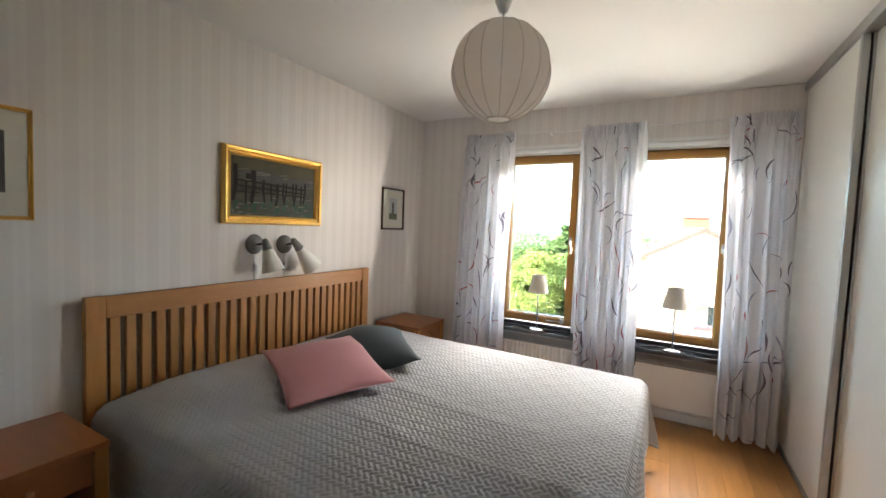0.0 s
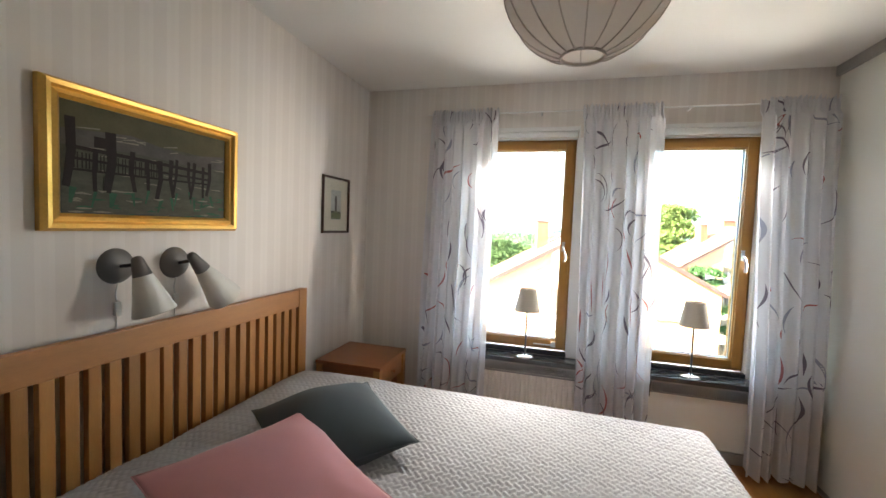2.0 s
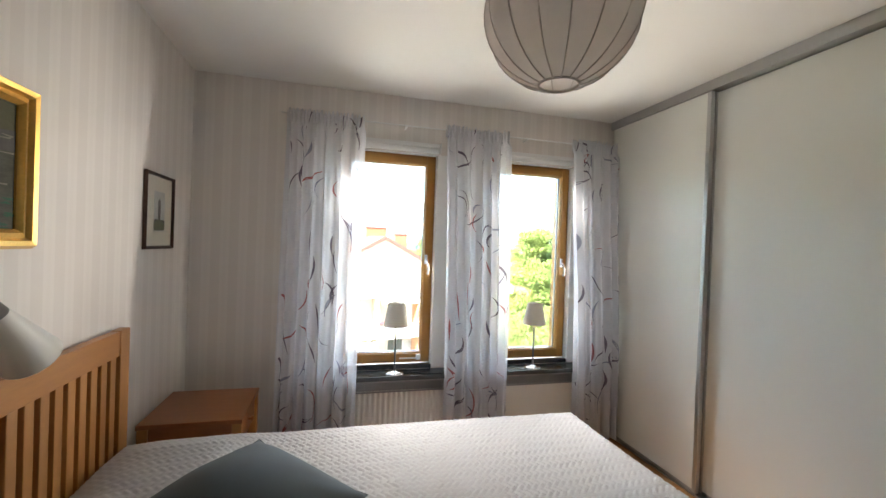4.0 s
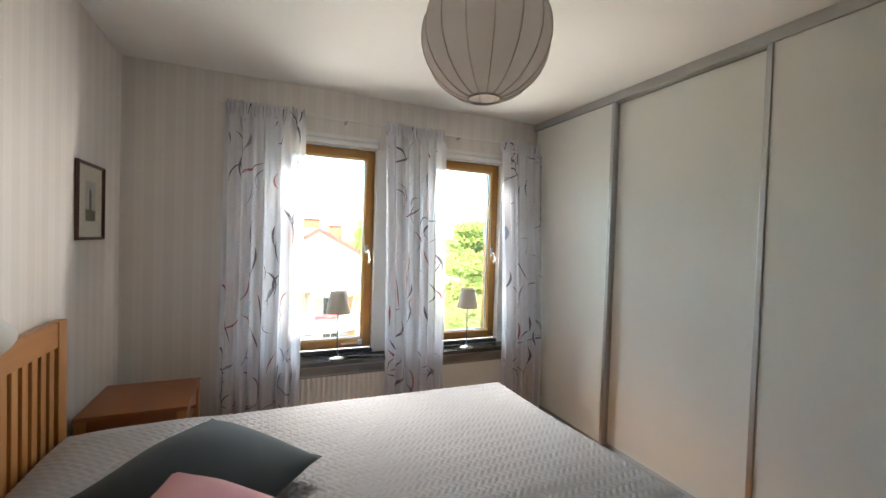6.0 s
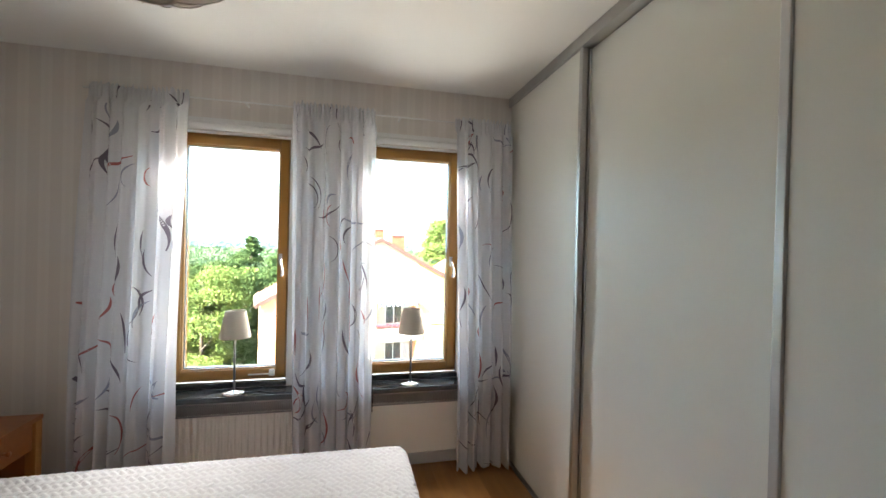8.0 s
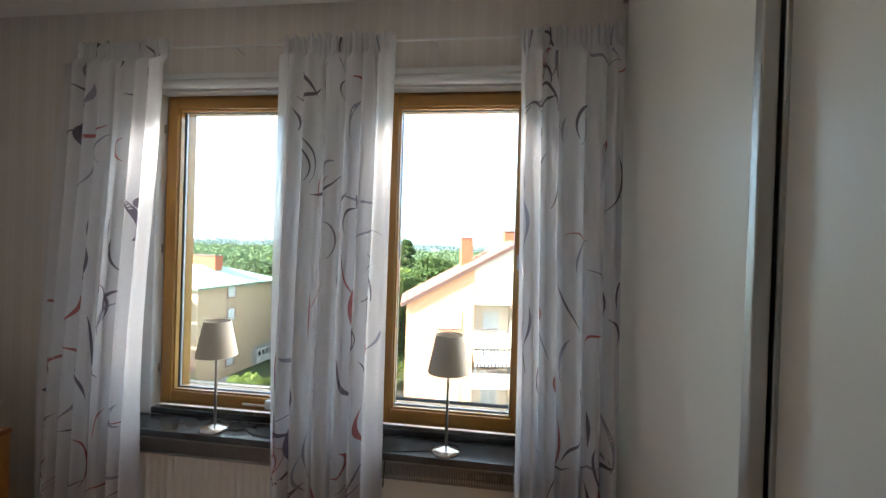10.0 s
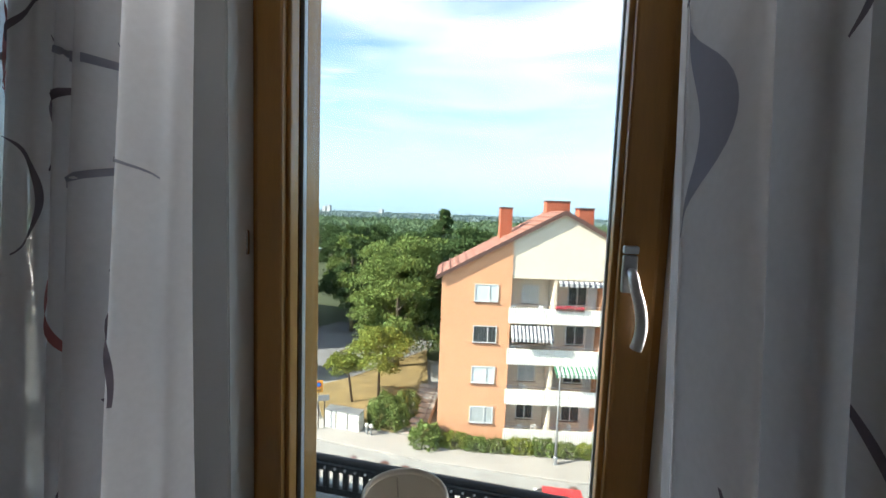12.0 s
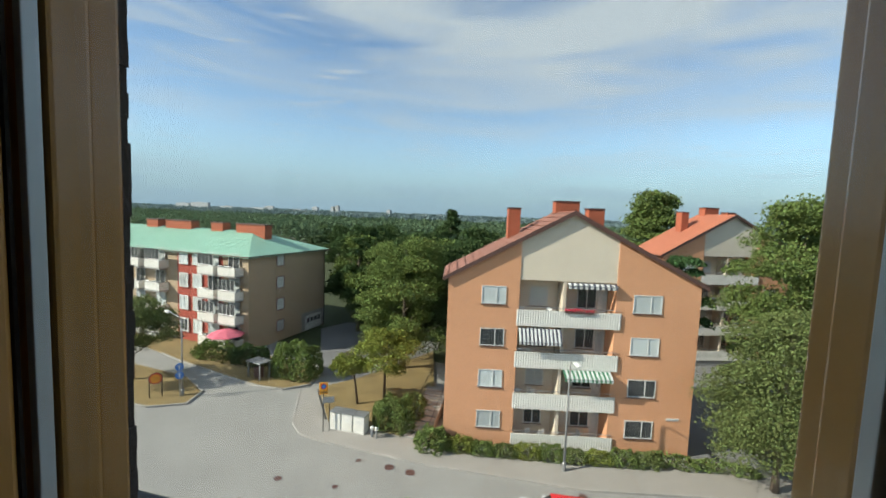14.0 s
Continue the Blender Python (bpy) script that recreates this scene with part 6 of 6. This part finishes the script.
def small_car(at, turn):
    c = thing("car", at, "small white car with a red roof on the street", "car", turn=turn)
    side = [(-2.0, 0.30), (2.0, 0.30), (2.08, 0.55), (1.98, 0.78), (1.1, 0.95), (-1.9, 0.98), (-2.08, 0.70)]
    b = prism(side, -0.85, 0.85)
    bmesh.ops.bevel(b, geom=list(b.edges), offset=0.09, segments=3, profile=0.6, affect="EDGES")
    part("body", b, CAR_WHITE, c, "white body", True)
    cab = bmesh.new()
    lo = [(-1.85, -0.74, 0.95), (1.0, -0.74, 0.95), (1.0, 0.74, 0.95), (-1.85, 0.74, 0.95)]
    hi = [(-1.55, -0.60, 1.44), (0.35, -0.60, 1.47), (0.35, 0.60, 1.47), (-1.55, 0.60, 1.44)]
    vs = [cab.verts.new(p) for p in lo + hi]
    for k in range(4):
        j = (k + 1) % 4
        cab.faces.new((vs[k], vs[j], vs[4 + j], vs[4 + k]))
    cab.faces.new(vs[4:])
    bmesh.ops.bevel(cab, geom=list(cab.edges), offset=0.06, segments=2, profile=0.6, affect="EDGES")
    part("cabin_glass", cab, CARGLASS, c, "dark windows", True)
    part("roof_panel", box(-1.6, 0.40, -0.62, 0.62, 1.455, 1.50, 0.02), CAR_RED, c, "red roof")
    part("bonnet", box(0.95, 1.98, -0.72, 0.72, 0.90, 0.985, 0.03), CAR_WHITE, c, "white bonnet")
    for x in (-1.3, 1.3):
        for y in (-0.80, 0.80):
            w = part("wheel", lathe([(0.18, -0.09), (0.30, -0.09), (0.31, 0.0), (0.30, 0.09), (0.18, 0.09)], 24, (x, y, 0.31), axis="y"), TYRE, c, "", True)
            part("rim", lathe([(0.19, -0.07), (0.19, 0.07)], 18, (x, y, 0.31), axis="y"), STEEL, w)
    for y in (-0.6, 0.6):
        part("headlight", box(1.92, 2.06, y - 0.16, y + 0.16, 0.62, 0.78, 0.03), SIGN_WHITE, c, "clear headlight")
        part("mirror", box(0.62, 0.80, y * 1.42 - 0.09, y * 1.42 + 0.09, 0.98, 1.12, 0.03), CAR_WHITE, c)


small_car((4.0, 20.3, GZ), 184)

# ---- greenery close to the street ----
hx = [(-3.4, 25.75), (-2.1, 25.65), (-0.7, 25.75), (0.8, 26.0), (2.2, 26.25), (3.7, 26.5), (5.2, 26.75), (6.7, 27.0), (8.2, 27.25), (9.7, 27.5)]
for k, (x, y) in enumerate(hx):
    shrub((x, y, GZ + 0.11), 0.95, 0.62, 0.75 + 0.15 * math.sin(k * 1.7), 1300, 0.07, (LEAF_PALE, LEAF_MID, LEAF_LIME)[(k * 2) % 3], 40 + k, "clipped olive green hedge before the house", "hedge", "hedge", 12)
shrub((-4.0, 25.3, GZ + 0.11), 1.1, 0.9, 1.35, 900, 0.12, LEAF_MID, 61, "round green bush at the house corner")
shrub((11.3, 28.2, GZ + 0.11), 1.6, 0.7, 0.6, 700, 0.10, LEAF_MID, 62, "low green bush at the house corner")
shrub((14.5, 28.4, GZ + 0.11), 2.0, 0.6, 0.55, 700, 0.10, LEAF_MID, 63, "low green hedge along the footway")
shrub((-7.3, 26.9, GZ + 0.2), 1.5, 1.1, 2.2, 3600, 0.10, LEAF_MID, 64, "dense dark green bush beside the cabinets")
shrub((-6.6, 28.8, GZ + 0.2), 1.1, 1.4, 1.6, 1100, 0.14, LEAF_PALE, 65, "pale green bush beside the steps")
shrub((-19.6, 33.2, GZ + 0.11), 2.4, 1.7, 3.0, 5200, 0.12, LEAF_MID, 66, "wide green bush before the tan house")
shrub((-25.6, 34.4, GZ + 0.11), 2.2, 1.2, 1.7, 1400, 0.15, LEAF_DARK, 67, "dark green hedge before the tan house")
shrub((-29.4, 34.2, GZ + 0.11), 2.6, 1.0, 1.8, 1400, 0.15, LEAF_MID, 68, "green hedge before the tan house")
tree((-9.6, 30.6, GZ + 0.2), 5.8, 2.9, 8000, 0.105, LEAF_LIME, 70, "small yellow green garden tree with thin limbs", 0.42, 18)
tree((-11.4, 29.4, GZ + 0.2), 4.4, 1.9, 3600, 0.10, LEAF_LIME, 71, "small leaning tree with yellow green leaves", 0.5, 12, lean=-1.2)
tree((-32.3, 27.6, GZ + 0.12), 7.6, 3.6, 17000, 0.10, LEAF_PALE, 72, "grey green round tree on the traffic island", 0.28, 30)
tree((16.6, 27.0, GZ), 11.0, 4.4, 42000, 0.088, LEAF_PALE, 73, "large pale green tree beside the orange house", 0.12, 48)
tree((20.2, 33.5, GZ), 17.9, 4.8, 36000, 0.12, LEAF_MID, 74, "tall green maple beside the yard", 0.2, 46)
tree((14.6, 40.0, GZ), 13.4, 2.5, 6000, 0.15, LEAF_PINE, 75, "old pine with layered branches behind the house", 0.4, 16)
tree((-10.6, 38.0, GZ), 13.6, 5.0, 38000, 0.125, LEAF_MID, 76, "large green maple behind the steps", 0.16, 44)
tree((-5.8, 42.0, GZ), 13.2, 4.4, 14000, 0.18, LEAF_DARK, 77, "dark green tree behind the orange house", 0.2, 34)
tree((17.5, 63.0, GZ), 20.8, 4.6, 28000, 0.2, LEAF_MID, 78, "tall green poplar behind the roofs", 0.2, 130)
tree((-13.8, 72.0, GZ), 17.6, 3.6, 9000, 0.24, LEAF_DARK, 79, "dark pointed spruce above the woods", 0.1, 40, conic=0.8)
# leaves of a young tree just below the window
for k, (x, y, z) in enumerate(((-0.9, 9.7, -5.95), (1.0, 9.8, -6.05))):
    tree((x, y, GZ), z - GZ, 1.0, 900, 0.11, LEAF_MID, 90 + k, "slender young tree in the street below the window", 0.35, 14, group="young trees")

# ---- woods behind the houses: a few crowns, many trees ----
wr = random.Random(21)
spots = []
for x, y in ((-19.5, 50), (-15.5, 48), (-11.5, 47), (-16, 55), (-21, 58), (-9, 53), (-5, 50), (-13, 60), (-25, 62), (-3, 57), (-19, 66), (-8, 64), (-29, 68), (-24, 74), (-16, 78), (-3, 70), (-10, 84), (-34, 80), (-20, 88), (-28, 94), (2, 66), (4, 78), (-40, 92), (-4, 90), (-14, 98), (-50, 98), (8, 90), (27, 70), (34, 62), (24, 84), (32, 80), (40, 66), (28, 46), (34, 50), (36, 40), (25, 37), (30, 34), (44, 52), (-38, 104), (-60, 112), (14, 100), (-24, 108), (0, 108), (-70, 120), (-48, 116), (22, 104), (38, 96), (52, 84), (-22, 54), (-24, 57), (-23.6, 53.5), (-21.3, 49.6), (-25.4, 60)):
    spots.append((x + wr.uniform(-1, 1), y + wr.uniform(-1, 1)))
made = {}
for i, (x, y) in enumerate(spots):
    k = wr.choice((0, 0, 1, 1, 2, 3))
    s = wr.uniform(0.86, 1.02) * (0.94 if y > 70 else 1.0)
    m_ = pose(x, y, GZ - 0.06, 0, 0, wr.uniform(0, 360))
    if k not in made:
        h, r, mm, n, cn = ((14.0, 4.6, LEAF_DARK, 10000, 0.0), (13.0, 4.2, LEAF_MID, 9500, 0.0), (14.6, 5.0, LEAF_DARK, 10500, 0.0), (15.0, 3.0, LEAF_DARK, 6000, 0.8))[k]
        made[k] = tree((x, y, GZ - 0.06), h, r, n, 0.22, mm, 200 + k, "dark green tree in the woods behind the houses", 0.14, 30, cn, group="trees of the woods")
    else:
        t = copy_thing(made[k], m_)
        t.scale = (s, s, s)

# far canopy and distance
rg = np.random.default_rng(5)


def canopy(y0, y1, n, top0, top1, leaf, material, label):
    u = rg.random(n)
    yy = y0 * (y1 / y0) ** u
    a = rg.uniform(-1.05, 0.95, n)
    xx = 2.4 + yy * np.tan(a * 0.85)
    k = np.log(yy / y0) / math.log(y1 / y0)
    lump = np.sin(xx / yy * 42 + yy * 0.09) * np.cos(yy * 0.05 + xx / yy * 19)
    zz = top0 + (top1 - top0) * k + (yy * 0.0035 + 0.9) * lump - rg.random(n) ** 2 * 5
    v, f = leaf_sheet(np.stack([xx, yy, zz], 1), 1.0, rg)
    s = (leaf * (yy / y0) ** 0.8).repeat(4)[:, None]
    c = np.stack([xx, yy, zz], 1).repeat(4, axis=0)
    v = c + (v - c) * s
    o = raw("woods", v.tolist(), f.tolist(), material)
    tagged(o, label, "woods", kind="stuff")


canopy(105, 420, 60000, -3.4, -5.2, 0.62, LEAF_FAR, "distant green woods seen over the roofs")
canopy(420, 3200, 30000, -6.5, -3.0, 2.4, LEAF_HAZE, "blue green woods near the horizon with haze in their colour")
slab("backdrop", [(-4200, 3300), (4200, 3300), (4200, 3320), (-4200, 3320)], GZ - 1, 7.0, LEAF_HAZE, "low ridge at the horizon in a haze-tinted colour", "backdrop")
TOWN = mat("pale_distant_facade", (0.42, 0.44, 0.46), 0.9, vary=0.06, scale=0.05, fine=0.5)
for x, w, h in ((-1470, 90, 34), (-1330, 60, 18), (-1180, 120, 14), (-1120, 40, 26), (-905, 24, 31), (-826, 12, 36), (-806, 13, 42), (-586, 16, 30), (-440, 60, 8), (-380, 90, 7), (-1560, 70, 28), (-980, 60, 12)):
    t = thing("distant_building", (x, 1500, -6), "pale distant building on the horizon", "building", "distant buildings")
    part("block", box(-w / 2, w / 2, -8, 8, -6, h * 0.72 + 0.0), TOWN, t)
    part("roof_box", box(-w / 6, w / 6, -5, 5, h * 0.72 + 0.01, h * 0.72 + 2.5), TOWN, t)

# ---- roof edge and snow guard outside the window ----
structure(part("ledge", box(-1.2, 5.2, OUT + 0.002, 0.98, 0.10, 0.2), ROOF_METAL), "grey sheet metal roof edge below the window", "roof edge")
sgd = thing("snow_guard", (2.0, 0.88, 0.2), "black perforated steel snow guard on the roof edge", "snow guard")
part("top_rail", tube([(-3.0, 0, 0.165), (3.0, 0, 0.165)], 0.016, 8), DARKSTEEL, sgd, "", True)
part("bottom_rail", box(-3.0, 3.0, -0.012, 0.012, 0.018, 0.045), DARKSTEEL, sgd)
part("mid_rail", box(-3.0, 3.0, -0.012, 0.012, 0.118, 0.145), DARKSTEEL, sgd)
bar0 = None
for k in range(132):
    if bar0 is None:
        b = part("upright", box(-0.011, 0.011, -0.008, 0.008, 0.0455, 0.1175), DARKSTEEL, sgd)
        bar0 = b.data
    else:
        b = new("upright", bar0)
        b.parent = sgd
    b.location = (-2.96 + k * 0.045, 0, 0)
stud0 = None
for k in range(132):
    if stud0 is None:
        b = part("stud", lathe([(0.005, -0.016), (0.005, 0.0), (0.0, 0.001)], 8, axis="y"), SIGN_WHITE, sgd)
        stud0 = b.data
    else:
        b = new("stud", stud0)
        b.parent = sgd
    b.location = (-2.96 + k * 0.045, 0.0, 0.131)
for x in (-2.4, -1.2, 0.0, 1.2, 2.4):
    part("foot", box(x - 0.02, x + 0.02, -0.06, 0.06, 0.0, 0.018), DARKSTEEL, sgd)
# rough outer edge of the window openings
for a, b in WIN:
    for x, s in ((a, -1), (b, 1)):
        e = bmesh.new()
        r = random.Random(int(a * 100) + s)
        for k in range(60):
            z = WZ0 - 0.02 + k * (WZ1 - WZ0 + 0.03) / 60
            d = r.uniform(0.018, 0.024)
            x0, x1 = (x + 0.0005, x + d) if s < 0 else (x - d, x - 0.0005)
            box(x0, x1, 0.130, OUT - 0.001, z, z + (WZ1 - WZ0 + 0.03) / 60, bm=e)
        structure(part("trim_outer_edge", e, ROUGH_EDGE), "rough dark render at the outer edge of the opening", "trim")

# ---- floor planks ----
plank_me = {}
pr = random.Random(2)
x = LEFT + 0.001
col = 0
while x < WF - 0.01:
    w = min(0.1375, WF + 0.09 - x)
    y = BACK - pr.uniform(0, 1.1)
    while y < FRONT - 0.03:
        y0, y1 = max(y, BACK + 0.001), min(y + 1.25, FRONT - 0.016)
        if y1 - y0 > 0.05:
            p = part("plank", box(0.0004, w - 0.0004, 0.0004, y1 - y0 - 0.0004, -0.0115, 0.0, 0.0008, seg=1), OAK_FLOOR, floor)
            p.location = (x, y0, 0)
        y += 1.25
    x += w
